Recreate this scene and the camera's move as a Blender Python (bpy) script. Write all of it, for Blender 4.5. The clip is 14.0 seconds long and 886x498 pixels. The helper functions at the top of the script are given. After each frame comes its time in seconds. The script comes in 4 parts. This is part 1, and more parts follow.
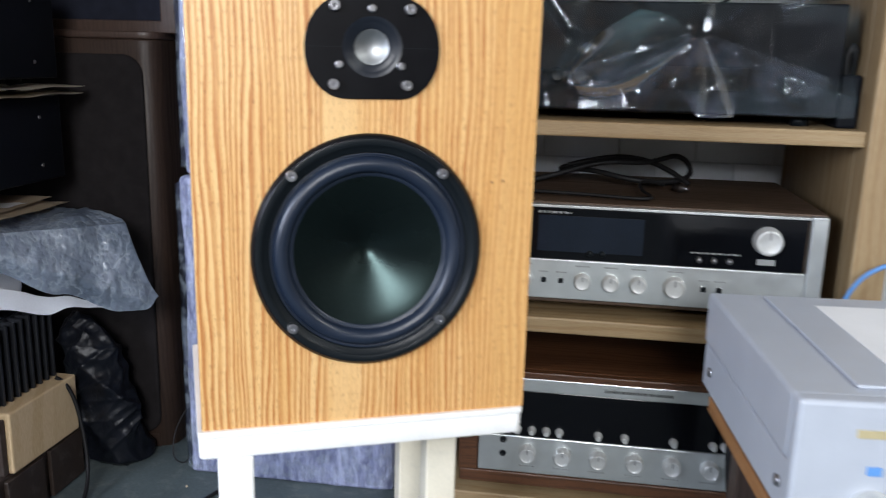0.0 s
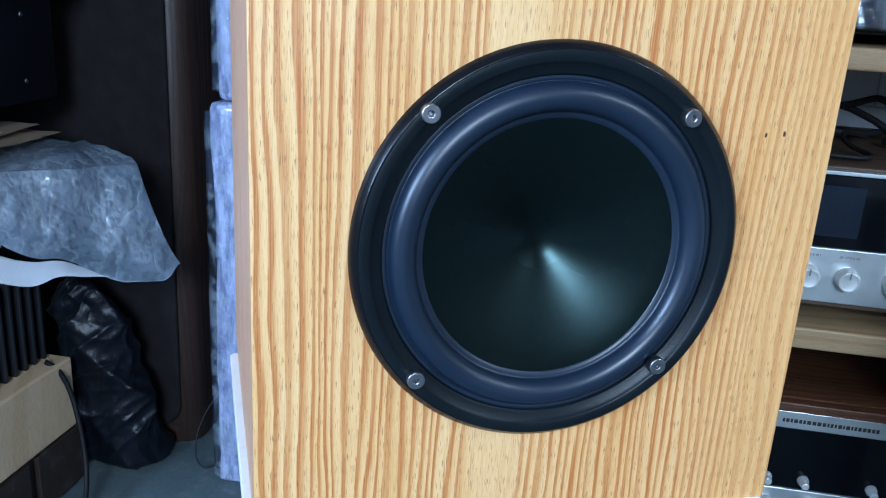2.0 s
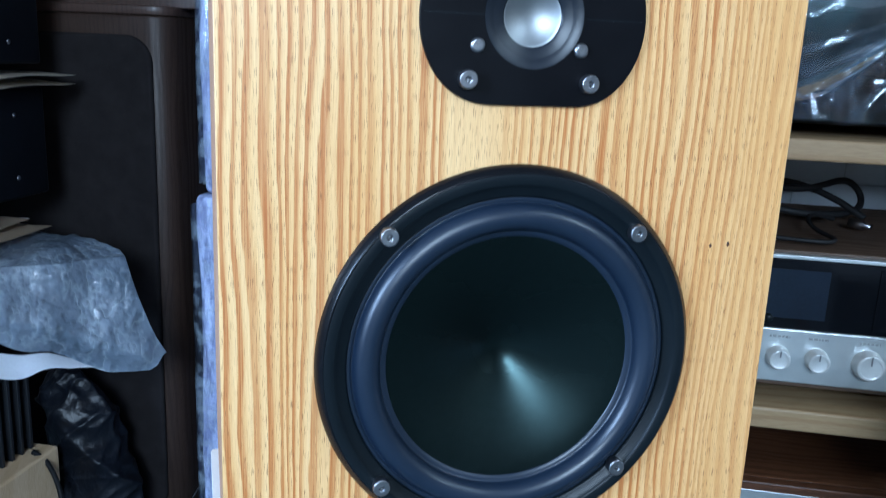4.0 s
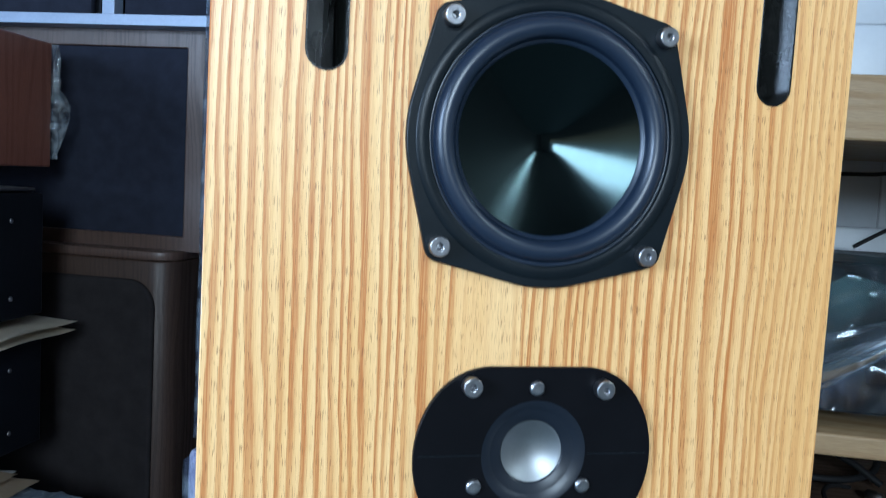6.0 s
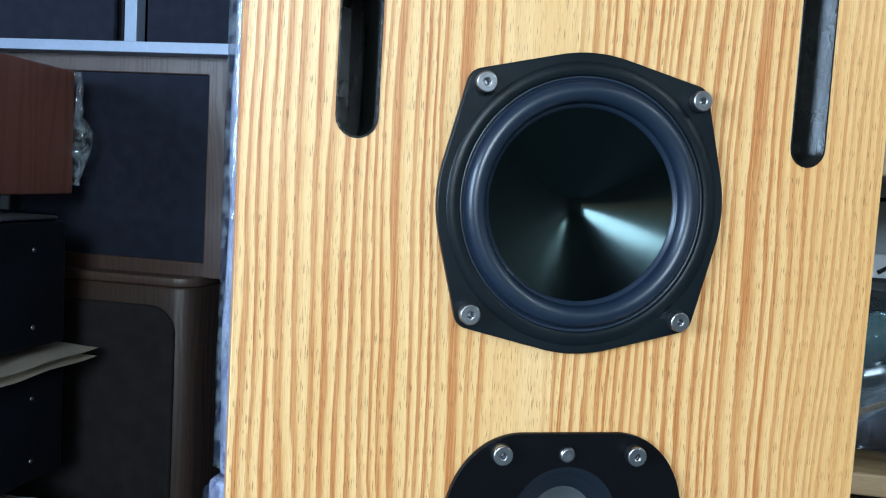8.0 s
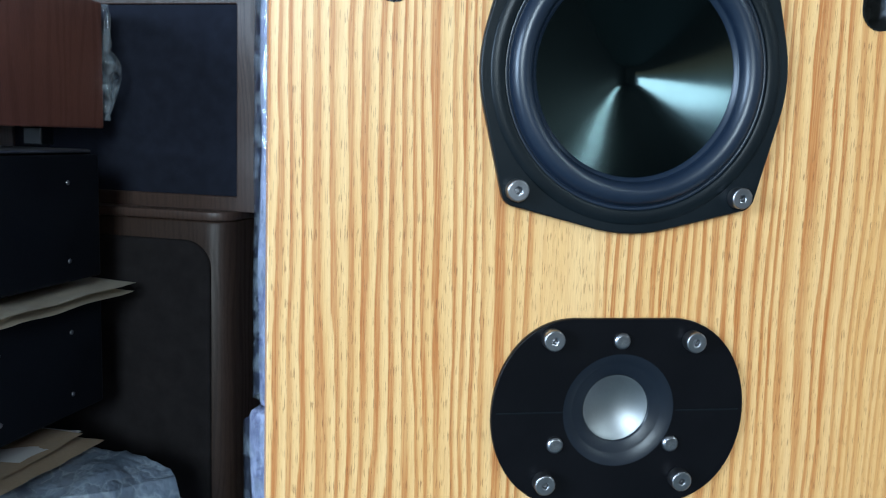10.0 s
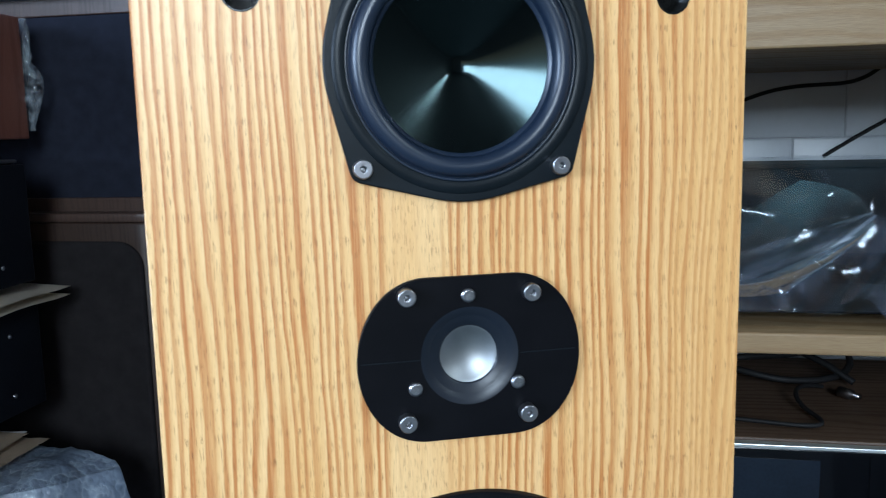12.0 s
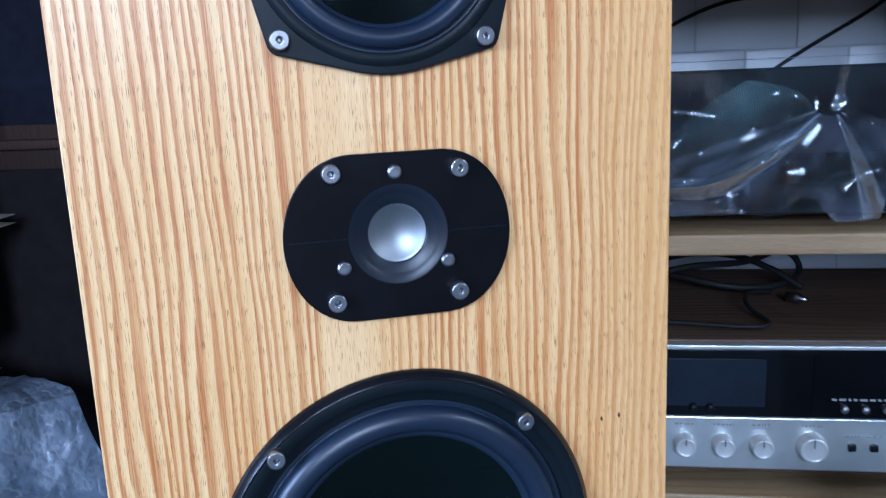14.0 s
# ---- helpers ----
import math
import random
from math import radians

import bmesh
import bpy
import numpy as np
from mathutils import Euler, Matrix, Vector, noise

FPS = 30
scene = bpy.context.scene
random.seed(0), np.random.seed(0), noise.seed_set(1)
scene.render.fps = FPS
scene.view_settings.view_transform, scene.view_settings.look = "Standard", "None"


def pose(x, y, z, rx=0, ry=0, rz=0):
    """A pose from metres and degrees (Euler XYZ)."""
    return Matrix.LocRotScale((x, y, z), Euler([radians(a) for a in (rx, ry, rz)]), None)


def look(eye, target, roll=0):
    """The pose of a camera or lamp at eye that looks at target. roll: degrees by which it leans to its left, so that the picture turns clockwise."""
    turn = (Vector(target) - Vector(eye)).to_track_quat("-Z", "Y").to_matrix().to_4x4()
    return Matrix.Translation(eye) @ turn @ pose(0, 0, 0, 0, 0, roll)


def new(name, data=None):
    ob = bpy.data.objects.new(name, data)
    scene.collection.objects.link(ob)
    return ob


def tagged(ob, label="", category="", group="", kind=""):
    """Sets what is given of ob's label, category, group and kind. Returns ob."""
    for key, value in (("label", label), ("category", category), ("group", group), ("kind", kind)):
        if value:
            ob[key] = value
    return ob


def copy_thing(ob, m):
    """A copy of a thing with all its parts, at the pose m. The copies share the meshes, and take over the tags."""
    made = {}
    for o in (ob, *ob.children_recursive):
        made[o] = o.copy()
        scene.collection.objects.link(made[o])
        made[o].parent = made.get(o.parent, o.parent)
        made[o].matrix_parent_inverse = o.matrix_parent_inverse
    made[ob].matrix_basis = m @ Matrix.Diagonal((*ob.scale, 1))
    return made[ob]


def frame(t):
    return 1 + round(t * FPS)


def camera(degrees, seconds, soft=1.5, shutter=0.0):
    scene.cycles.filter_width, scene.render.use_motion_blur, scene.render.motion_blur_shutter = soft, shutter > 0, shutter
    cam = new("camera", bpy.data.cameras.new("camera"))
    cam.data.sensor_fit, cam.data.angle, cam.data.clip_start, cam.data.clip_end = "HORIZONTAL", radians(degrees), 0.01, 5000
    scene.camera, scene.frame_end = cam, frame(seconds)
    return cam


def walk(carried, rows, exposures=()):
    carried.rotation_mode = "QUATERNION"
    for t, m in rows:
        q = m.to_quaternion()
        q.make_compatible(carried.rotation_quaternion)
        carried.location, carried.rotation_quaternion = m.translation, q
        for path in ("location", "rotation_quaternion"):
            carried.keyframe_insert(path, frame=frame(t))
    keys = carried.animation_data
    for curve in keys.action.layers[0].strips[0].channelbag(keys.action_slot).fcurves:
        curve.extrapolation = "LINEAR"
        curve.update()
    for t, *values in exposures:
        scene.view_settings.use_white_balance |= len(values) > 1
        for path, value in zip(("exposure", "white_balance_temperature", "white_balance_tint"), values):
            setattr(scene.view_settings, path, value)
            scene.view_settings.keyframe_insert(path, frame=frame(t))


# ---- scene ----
cam = camera(55.8, 14.0, soft=1.15, shutter=0.4)
METRES, EYE, TILT, LEAN, TURN = 8.0, 1.5, 0.0, 0.0, 0.0
PATH = [
    (0, (-0.122, -0.733, 0.688), (0.366, 1.153, 0.236), 1.5),
    (0.5, (-0.17, -0.56, 0.699), (0.295, 1.319, 0.194), 3.3),
    (1, (-0.166, -0.433, 0.659), (0.272, 1.434, 0.089), 3.2),
    (1.5, (-0.161, -0.396, 0.642), (0.276, 1.461, 0.041), 3.2),
    (2, (-0.154, -0.387, 0.641), (0.293, 1.465, 0.035), 3.4),
    (4.5, (-0.14, -0.41, 0.706), (0.317, 1.502, 0.337), 2.1),
    (5, (-0.142, -0.411, 0.746), (0.309, 1.52, 0.485), 2.6),
    (5.5, (-0.141, -0.386, 0.781), (0.3, 1.553, 0.57), 3.1),
    (6, (-0.132, -0.365, 0.823), (0.304, 1.579, 0.651), 3.2),
    (6.5, (-0.136, -0.359, 0.845), (0.286, 1.589, 0.686), 3.1),
    (7, (-0.138, -0.358, 0.852), (0.272, 1.593, 0.692), 3.2),
    (9.5, (-0.14, -0.354, 0.828), (0.242, 1.597, 0.616), 3.1),
    (10, (-0.14, -0.34, 0.813), (0.19, 1.615, 0.546), 2.0),
    (10.5, (-0.128, -0.341, 0.811), (0.18, 1.616, 0.535), 1.3),
    (11, (-0.121, -0.341, 0.809), (0.2, 1.614, 0.535), 0.9),
    (11.5, (-0.111, -0.36, 0.81), (0.259, 1.586, 0.533), -0.2),
    (12, (-0.1, -0.404, 0.811), (0.316, 1.53, 0.523), -1.3),
    (12.5, (-0.078, -0.389, 0.794), (0.366, 1.531, 0.454), -1.4),
    (13, (-0.066, -0.366, 0.781), (0.351, 1.55, 0.39), -1.5),
    (13.5, (-0.066, -0.376, 0.787), (0.343, 1.54, 0.383), -2.0),
    (14, (-0.079, -0.41, 0.774), (0.393, 1.488, 0.359), -2.5),
]
EXPOSURES = [(0.0, 0.55, 6650, 20), (0.5, 0.53, 6200, 18), (1.0, 0.58, 5250, 8), (1.5, 0.60, 4950, 9), (2.0, 0.61, 4950, 11), (4.5, 0.63, 5000, 9), (5.0, 0.51, 5050, 15),
             (6.5, 0.53, 5450, 6), (9.5, 0.50, 5550, 6), (11.0, 0.46, 5600, 5), (12.0, 0.48, 5550, 11), (13.0, 0.53, 5150, 11), (14.0, 0.47, 4850, 21)]
walk(cam, [(t, look(eye, target, roll)) for t, eye, target, roll in PATH], EXPOSURES)

# ---- world and light ----
ROOM = pose(0, 0, 0, 0, 0, -23)
world = bpy.data.worlds.new("world")
world.use_nodes = True
scene.world = world
sky = world.node_tree.nodes.new("ShaderNodeTexSky")
sky.sky_type, sky.sun_disc, sky.sun_elevation, sky.sun_rotation = "NISHITA", False, radians(40), radians(160)
world.node_tree.links.new(sky.outputs[0], world.node_tree.nodes["Background"].inputs[0])
world.node_tree.nodes["Background"].inputs[1].default_value = 0.12


def area_lamp(name, m, sx, sy, watts, colour):
    data = bpy.data.lights.new(name, "AREA")
    data.shape, data.size, data.size_y, data.energy, data.color = "RECTANGLE", sx, sy, watts, colour
    ob = new(name, data)
    ob.matrix_world = m
    return ob


# daylight from the open shopfront behind the camera, and a tube on the ceiling
area_lamp("shopfront_daylight", look((-0.62, -2.90, 1.60), (-0.1, 0, 0.8)), 0.8, 0.75, 54, (0.88, 0.97, 0.96))
area_lamp("side_window_daylight", look((-2.08, -1.18, 1.17), (-0.1, 0.1, 0.7)), 0.8, 0.75, 50, (0.70, 0.85, 1.0))
area_lamp("ceiling_tube_light", look((2.2, -2.0, 2.36), (2.2, -1.99, 0)) @ pose(0, 0, 0, 0, 0, 60), 1.2, 0.08, 36, (0.90, 1.0, 0.95))


# ---- materials ----
def node(nt, kind, **inputs):
    n = nt.nodes.new(kind)
    for k, v in inputs.items():
        key = int(k[1:]) if k[0] == "i" and k[1:].isdigit() else k.replace("_", " ")
        if isinstance(v, bpy.types.NodeSocket):
            nt.links.new(v, n.inputs[key])
        else:
            n.inputs[key].default_value = v
    return n


def calc(nt, op, a, b=0.0, c=0.0):
    n = node(nt, "ShaderNodeMath", i0=a, i1=b, i2=c)
    n.operation = op
    return n.outputs[0]


def blank(name):
    m = bpy.data.materials.new(name)
    m.use_nodes = True
    return m, m.node_tree, m.node_tree.nodes["Principled BSDF"]


def ramp(nt, fac, stops):
    n = node(nt, "ShaderNodeValToRGB", Fac=fac)
    while len(n.color_ramp.elements) < len(stops):
        n.color_ramp.elements.new(0.5)
    for e, (p, c) in zip(n.color_ramp.elements, stops):
        e.position, e.color = p, (*c, 1) if len(c) == 3 else c
    return n.outputs[0]


def noise_at(nt, vec, scale, detail=3.0, rough=0.55):
    return node(nt, "ShaderNodeTexNoise", Vector=vec, Scale=scale, Detail=detail, Roughness=rough).outputs[0]


def stretched(nt, vec, sx, sy, sz):
    return node(nt, "ShaderNodeMapping", Vector=vec, Scale=(sx, sy, sz)).outputs[0]


def mixed(nt, fac, a, b, blend="MIX"):
    n = nt.nodes.new("ShaderNodeMix")
    n.data_type, n.blend_type = "RGBA", blend
    for sock, v in ((n.inputs[0], fac), (n.inputs[6], a), (n.inputs[7], b)):
        if isinstance(v, bpy.types.NodeSocket):
            nt.links.new(v, sock)
        else:
            sock.default_value = v if isinstance(v, (int, float)) else (*v, 1)
    return n.outputs[2]


def bumped(nt, bsdf, height, strength, distance=0.001):
    n = node(nt, "ShaderNodeBump", Height=height, Strength=strength, Distance=distance)
    nt.links.new(n.outputs[0], bsdf.inputs["Normal"])


def plain(name, c, rough=0.5, metal=0.0, vary=0.25, scale=40, bump=0.1, coat=0.0, grime=0.0, spec=0.5):
    """A painted, moulded or metal surface with fine and broad variation."""
    m, nt, b = blank(name)
    vec = nt.nodes.new("ShaderNodeTexCoord").outputs["Object"]
    fine, broad = noise_at(nt, vec, scale * 8, 4), noise_at(nt, vec, scale * 0.35, 3)
    both = calc(nt, "ADD", calc(nt, "MULTIPLY", fine, 0.4), calc(nt, "MULTIPLY", broad, 0.6))
    dark, light = [v * (1 - vary) for v in c], [min(1, v * (1 + vary)) for v in c]
    col = ramp(nt, both, [(0.3, dark), (0.7, light)])
    if grime:
        spots = ramp(nt, noise_at(nt, vec, scale * 1.7, 6, 0.7), [(0.52, (0, 0, 0)), (0.68, (1, 1, 1))])
        col = mixed(nt, calc(nt, "MULTIPLY", spots, grime), col, (0.32, 0.31, 0.29))
    nt.links.new(col, b.inputs["Base Color"])
    nt.links.new(calc(nt, "MULTIPLY_ADD", broad, 0.25, rough - 0.12), b.inputs["Roughness"])
    b.inputs["Metallic"].default_value, b.inputs["Coat Weight"].default_value = metal, coat
    b.inputs["Specular IOR Level"].default_value = spec
    if bump:
        bumped(nt, b, fine, bump, 0.0006)
    return m


def wood(name, light, mid, dark, pore, axis="Z", band=170, rough=0.38, coat=0.15, pores=0.8, shine=0.4):
    """Open-grained wood, its grain along one axis: growth bands with ragged edges, and rows of pores in them."""
    m, nt, b = blank(name)
    vec = nt.nodes.new("ShaderNodeTexCoord").outputs["Object"]
    turn = {"Z": (0, 0, 0), "X": (0, radians(90), 0), "Y": (radians(90), 0, 0)}[axis]
    vec = node(nt, "ShaderNodeMapping", Vector=vec, Rotation=turn).outputs[0]
    sway = noise_at(nt, stretched(nt, vec, 9, 9, 2.2), 1, 2)
    comb = noise_at(nt, stretched(nt, vec, 650, 650, 38), 1, 2)
    xyz = node(nt, "ShaderNodeSeparateXYZ", Vector=vec)
    shift = calc(nt, "ADD", calc(nt, "MULTIPLY", sway, 0.045), calc(nt, "MULTIPLY", comb, 0.0045))
    bent = node(nt, "ShaderNodeCombineXYZ", X=calc(nt, "ADD", xyz.outputs[0], shift), Y=xyz.outputs[1], Z=xyz.outputs[2]).outputs[0]
    across = node(nt, "ShaderNodeSeparateXYZ", Vector=bent)
    place = calc(nt, "ADD", across.outputs[0], calc(nt, "MULTIPLY", across.outputs[1], 0.6))
    drift = noise_at(nt, stretched(nt, bent, band * 0.27, band * 0.14, 2.0), 1, 2, 0.5)
    phase = calc(nt, "MULTIPLY_ADD", drift, 26.0, calc(nt, "MULTIPLY", place, band * 6.2832))
    rings = calc(nt, "MULTIPLY_ADD", calc(nt, "SINE", phase), 0.5, 0.5)
    loose = noise_at(nt, stretched(nt, bent, band * 1.2, band * 0.5, 6.0), 1, 4, 0.65)
    bands = calc(nt, "ADD", calc(nt, "MULTIPLY", rings, 0.45), calc(nt, "MULTIPLY", loose, 0.75))
    grain = ramp(nt, bands, [(0.61, (0, 0, 0)), (0.77, (1, 1, 1))])
    broad = noise_at(nt, stretched(nt, bent, 14, 14, 2.5), 1, 2)
    calm = ramp(nt, noise_at(nt, stretched(nt, bent, 32, 20, 1.6), 1, 2), [(0.34, (0.2, 0.2, 0.2)), (0.50, (1, 1, 1))])
    grain = calc(nt, "MULTIPLY", grain, calm)
    col = mixed(nt, grain, light, mid)
    col = mixed(nt, ramp(nt, broad, [(0.45, (0, 0, 0)), (0.75, (0.6, 0.6, 0.6))]), col, dark)
    dash = ramp(nt, noise_at(nt, stretched(nt, vec, 2100, 700, 120), 1, 1, 0.4), [(0.572, (0, 0, 0)), (0.625, (1, 1, 1))])
    dash = calc(nt, "MULTIPLY", dash, calc(nt, "MULTIPLY_ADD", grain, 0.35, 0.52))
    fibre = noise_at(nt, stretched(nt, vec, 2600, 900, 90), 1, 2)
    col = mixed(nt, calc(nt, "MULTIPLY", dash, pores), col, pore)
    col = mixed(nt, ramp(nt, fibre, [(0.35, (0, 0, 0)), (0.75, (0.35, 0.35, 0.35))]), col, mid, "MULTIPLY")
    nt.links.new(col, b.inputs["Base Color"])
    nt.links.new(calc(nt, "MULTIPLY_ADD", grain, 0.12, rough), b.inputs["Roughness"])
    b.inputs["Coat Weight"].default_value, b.inputs["Coat Roughness"].default_value = coat, 0.3
    b.inputs["Specular IOR Level"].default_value = shine
    bumped(nt, b, calc(nt, "SUBTRACT", fibre, dash), 0.25, 0.0004)
    return m


def film(name, tint, haze_most, rough=0.06, wrinkle=26, depth=0.004, haze_size=13):
    """Clear plastic film: see-through, crumpled into glossy facets, milky in patches whose tint can stand in for
    reflections.
    """
    m, nt, b = blank(name)
    vec = nt.nodes.new("ShaderNodeTexCoord").outputs["Object"]
    folds = calc(nt, "ABSOLUTE", calc(nt, "SUBTRACT", noise_at(nt, stretched(nt, vec, 1, 1, 0.6), wrinkle, 3, 0.55), 0.5))
    swell = noise_at(nt, vec, wrinkle * 0.4, 2)
    bump = node(nt, "ShaderNodeBump", Height=calc(nt, "ADD", folds, calc(nt, "MULTIPLY", swell, 0.35)), Strength=0.85, Distance=depth)
    gloss = node(nt, "ShaderNodeBsdfGlossy", Color=(0.86, 0.92, 1.0, 1), Roughness=rough, Normal=bump.outputs[0])
    haze = node(nt, "ShaderNodeBsdfDiffuse", Color=(*tint, 1), Normal=bump.outputs[0])
    see = nt.nodes.new("ShaderNodeBsdfTransparent")
    sheen = node(nt, "ShaderNodeFresnel", IOR=1.5, Normal=bump.outputs[0])
    spread = ramp(nt, noise_at(nt, vec, haze_size, 2, 0.5), [(0.44, (0.06, 0.06, 0.06)), (0.52, (0.5, 0.5, 0.5)), (0.66, (1, 1, 1))])
    milky = node(nt, "ShaderNodeMixShader", Fac=calc(nt, "MULTIPLY", spread, haze_most), i1=see.outputs[0], i2=haze.outputs[0])
    out = node(nt, "ShaderNodeMixShader", Fac=calc(nt, "MULTIPLY_ADD", sheen.outputs[0], 0.52, 0.012), i1=milky.outputs[0], i2=gloss.outputs[0])
    nt.links.new(out.outputs[0], nt.nodes["Material Output"].inputs[0])
    return m


def oak_front(name, light, band, flush, pore):
    """Plain-sliced oak veneer: even ragged orange bands either side of a calm strip, and sparse dark pores."""
    m, nt, b = blank(name)
    vec = nt.nodes.new("ShaderNodeTexCoord").outputs["Object"]
    xyz = node(nt, "ShaderNodeSeparateXYZ", Vector=vec)
    sway = noise_at(nt, stretched(nt, vec, 12, 4, 2.4), 1, 2)
    wave = noise_at(nt, stretched(nt, vec, 70, 10, 14), 1, 2)
    x = calc(nt, "ADD", xyz.outputs[0], calc(nt, "ADD", calc(nt, "MULTIPLY_ADD", sway, 0.030, -0.015), calc(nt, "MULTIPLY_ADD", wave, 0.0030, -0.0015)))
    flat = node(nt, "ShaderNodeCombineXYZ", X=x, Y=0.0, Z=xyz.outputs[2]).outputs[0]
    drift = noise_at(nt, stretched(nt, flat, 42, 1, 1.1), 1, 2, 0.5)
    weight = noise_at(nt, stretched(nt, flat, 120, 1, 3.5), 1, 2)
    ragged = noise_at(nt, stretched(nt, vec, 760, 200, 26), 1, 4, 0.65)
    turns = calc(nt, "ADD", calc(nt, "MULTIPLY", x, 1 / 0.0057), calc(nt, "ADD", calc(nt, "MULTIPLY", drift, 3.4), calc(nt, "MULTIPLY", ragged, 0.42)))
    ring = calc(nt, "FRACT", turns)
    # each band begins sharp and fades out on its other side
    band_form = ramp(nt, ring, [(0.0, (0.8, 0.8, 0.8)), (0.08, (1, 1, 1)), (0.34, (0.85, 0.85, 0.85)), (0.43, (0.25, 0.25, 0.25)), (0.58, (0, 0, 0)), (0.96, (0, 0, 0)), (1.0, (0.8, 0.8, 0.8))])
    strength = ramp(nt, noise_at(nt, stretched(nt, flat, 150, 1, 4.5), 1, 3, 0.6), [(0.32, (0.50, 0.50, 0.50)), (0.54, (1, 1, 1))])
    grain = calc(nt, "MULTIPLY", band_form, strength)
    streak = noise_at(nt, stretched(nt, vec, 1500, 300, 14), 1, 2)
    grain = calc(nt, "MULTIPLY", grain, ramp(nt, streak, [(0.30, (0.45, 0.45, 0.45)), (0.58, (1, 1, 1))]))
    halo = ramp(nt, ring, [(0.0, (0.6, 0.6, 0.6)), (0.5, (0.55, 0.55, 0.55)), (0.85, (0, 0, 0)), (1.0, (0.5, 0.5, 0.5))])
    # the calm strip near the middle, and a duller margin at one edge
    mid = calc(nt, "ABSOLUTE", calc(nt, "ADD", x, 0.026))
    calm = ramp(nt, calc(nt, "ADD", mid, calc(nt, "MULTIPLY_ADD", weight, 0.012, -0.006)), [(0.011, (0.10, 0.10, 0.10)), (0.019, (1, 1, 1))])
    edge = ramp(nt, calc(nt, "ADD", x, calc(nt, "MULTIPLY_ADD", weight, 0.03, -0.015)), [(0.098, (1, 1, 1)), (0.135, (0.45, 0.45, 0.45))])
    patch = ramp(nt, noise_at(nt, stretched(nt, flat, 24, 1, 5), 1, 2), [(0.30, (0.65, 0.65, 0.65)), (0.46, (1, 1, 1))])
    grain = calc(nt, "MULTIPLY", calc(nt, "MULTIPLY", grain, calm), calc(nt, "MULTIPLY", edge, patch))
    broad = noise_at(nt, stretched(nt, flat, 30, 1, 3.0), 1, 3)
    col = mixed(nt, ramp(nt, broad, [(0.44, (0, 0, 0)), (0.72, (0.75, 0.75, 0.75))]), light, flush)
    # warmer to the right and bottom: the window light's falloff put into the colour
    light_fall = calc(nt, "ADD", calc(nt, "MULTIPLY_ADD", x, 1.7, 0.14), calc(nt, "MULTIPLY_ADD", xyz.outputs[2], -0.45, 0.20))
    light_fall = node(nt, "ShaderNodeClamp", Value=calc(nt, "ADD", light_fall, calc(nt, "MULTIPLY_ADD", broad, 0.5, -0.25)), Min=0.0, Max=0.55).outputs[0]
    col = mixed(nt, light_fall, col, (0.66, 0.355, 0.130))
    col = mixed(nt, calc(nt, "SUBTRACT", 0.55, calc(nt, "MULTIPLY", edge, 0.55)), col, flush)
    col = mixed(nt, calc(nt, "MULTIPLY", halo, calm), col, flush)
    col = mixed(nt, grain, col, band)
    fibre = noise_at(nt, stretched(nt, vec, 2600, 900, 60), 1, 2)
    col = mixed(nt, ramp(nt, fibre, [(0.35, (0, 0, 0)), (0.75, (0.30, 0.30, 0.30))]), col, band, "MULTIPLY")
    rows = noise_at(nt, stretched(nt, flat, 260, 1, 9), 1, 2)
    dash = ramp(nt, noise_at(nt, stretched(nt, vec, 2500, 600, 135), 1, 1, 0.35), [(0.612, (0, 0, 0)), (0.665, (1, 1, 1))])
    dash = calc(nt, "MULTIPLY", dash, ramp(nt, rows, [(0.36, (0.25, 0.25, 0.25)), (0.56, (1, 1, 1))]))
    col = mixed(nt, calc(nt, "MULTIPLY", dash, 0.66), col, pore)
    nt.links.new(col, b.inputs["Base Color"])
    nt.links.new(calc(nt, "MULTIPLY_ADD", grain, 0.12, 0.37), b.inputs["Roughness"])
    b.inputs["Coat Weight"].default_value, b.inputs["Coat Roughness"].default_value = 0.08, 0.3
    b.inputs["Specular IOR Level"].default_value = 0.5
    bumped(nt, b, calc(nt, "SUBTRACT", fibre, dash), 0.12, 0.0003)
    return m


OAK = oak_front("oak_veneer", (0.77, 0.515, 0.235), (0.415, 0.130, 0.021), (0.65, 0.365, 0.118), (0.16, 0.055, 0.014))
OAK_SIDE = wood("oak_side", (0.80, 0.50, 0.32), (0.70, 0.40, 0.24), (0.68, 0.38, 0.22), (0.45, 0.21, 0.10), pores=0.4)
PINE = wood("pine", (0.35, 0.25, 0.135), (0.30, 0.195, 0.095), (0.31, 0.205, 0.105), (0.22, 0.135, 0.06), "X", 70, 0.5, 0.05, 0.25)
PINE_UP = wood("pine_upright", (0.35, 0.25, 0.135), (0.30, 0.195, 0.095), (0.31, 0.205, 0.105), (0.22, 0.135, 0.06), "Z", 70, 0.5, 0.05, 0.25)
PINE_BLOCK = wood("rough_pine", (0.62, 0.47, 0.29), (0.565, 0.415, 0.245), (0.57, 0.41, 0.23), (0.42, 0.28, 0.14), "Z", 30, 0.6, 0.0, 0.3)
WALNUT = wood("walnut_veneer", (0.11, 0.045, 0.02), (0.07, 0.028, 0.012), (0.06, 0.022, 0.01), (0.02, 0.008, 0.004), "X", 160, 0.35, 0.1)
BROWN_TOP = wood("faded_brown_veneer", (0.10, 0.062, 0.040), (0.07, 0.043, 0.027), (0.065, 0.04, 0.025), (0.05, 0.03, 0.02), "X", 120, 0.45, 0.05)
BROWN = wood("dark_brown_wood", (0.044, 0.027, 0.020), (0.032, 0.019, 0.0145), (0.027, 0.0165, 0.0125), (0.02, 0.012, 0.008), "Z", 120, 0.42, 0.03, shine=0.25)
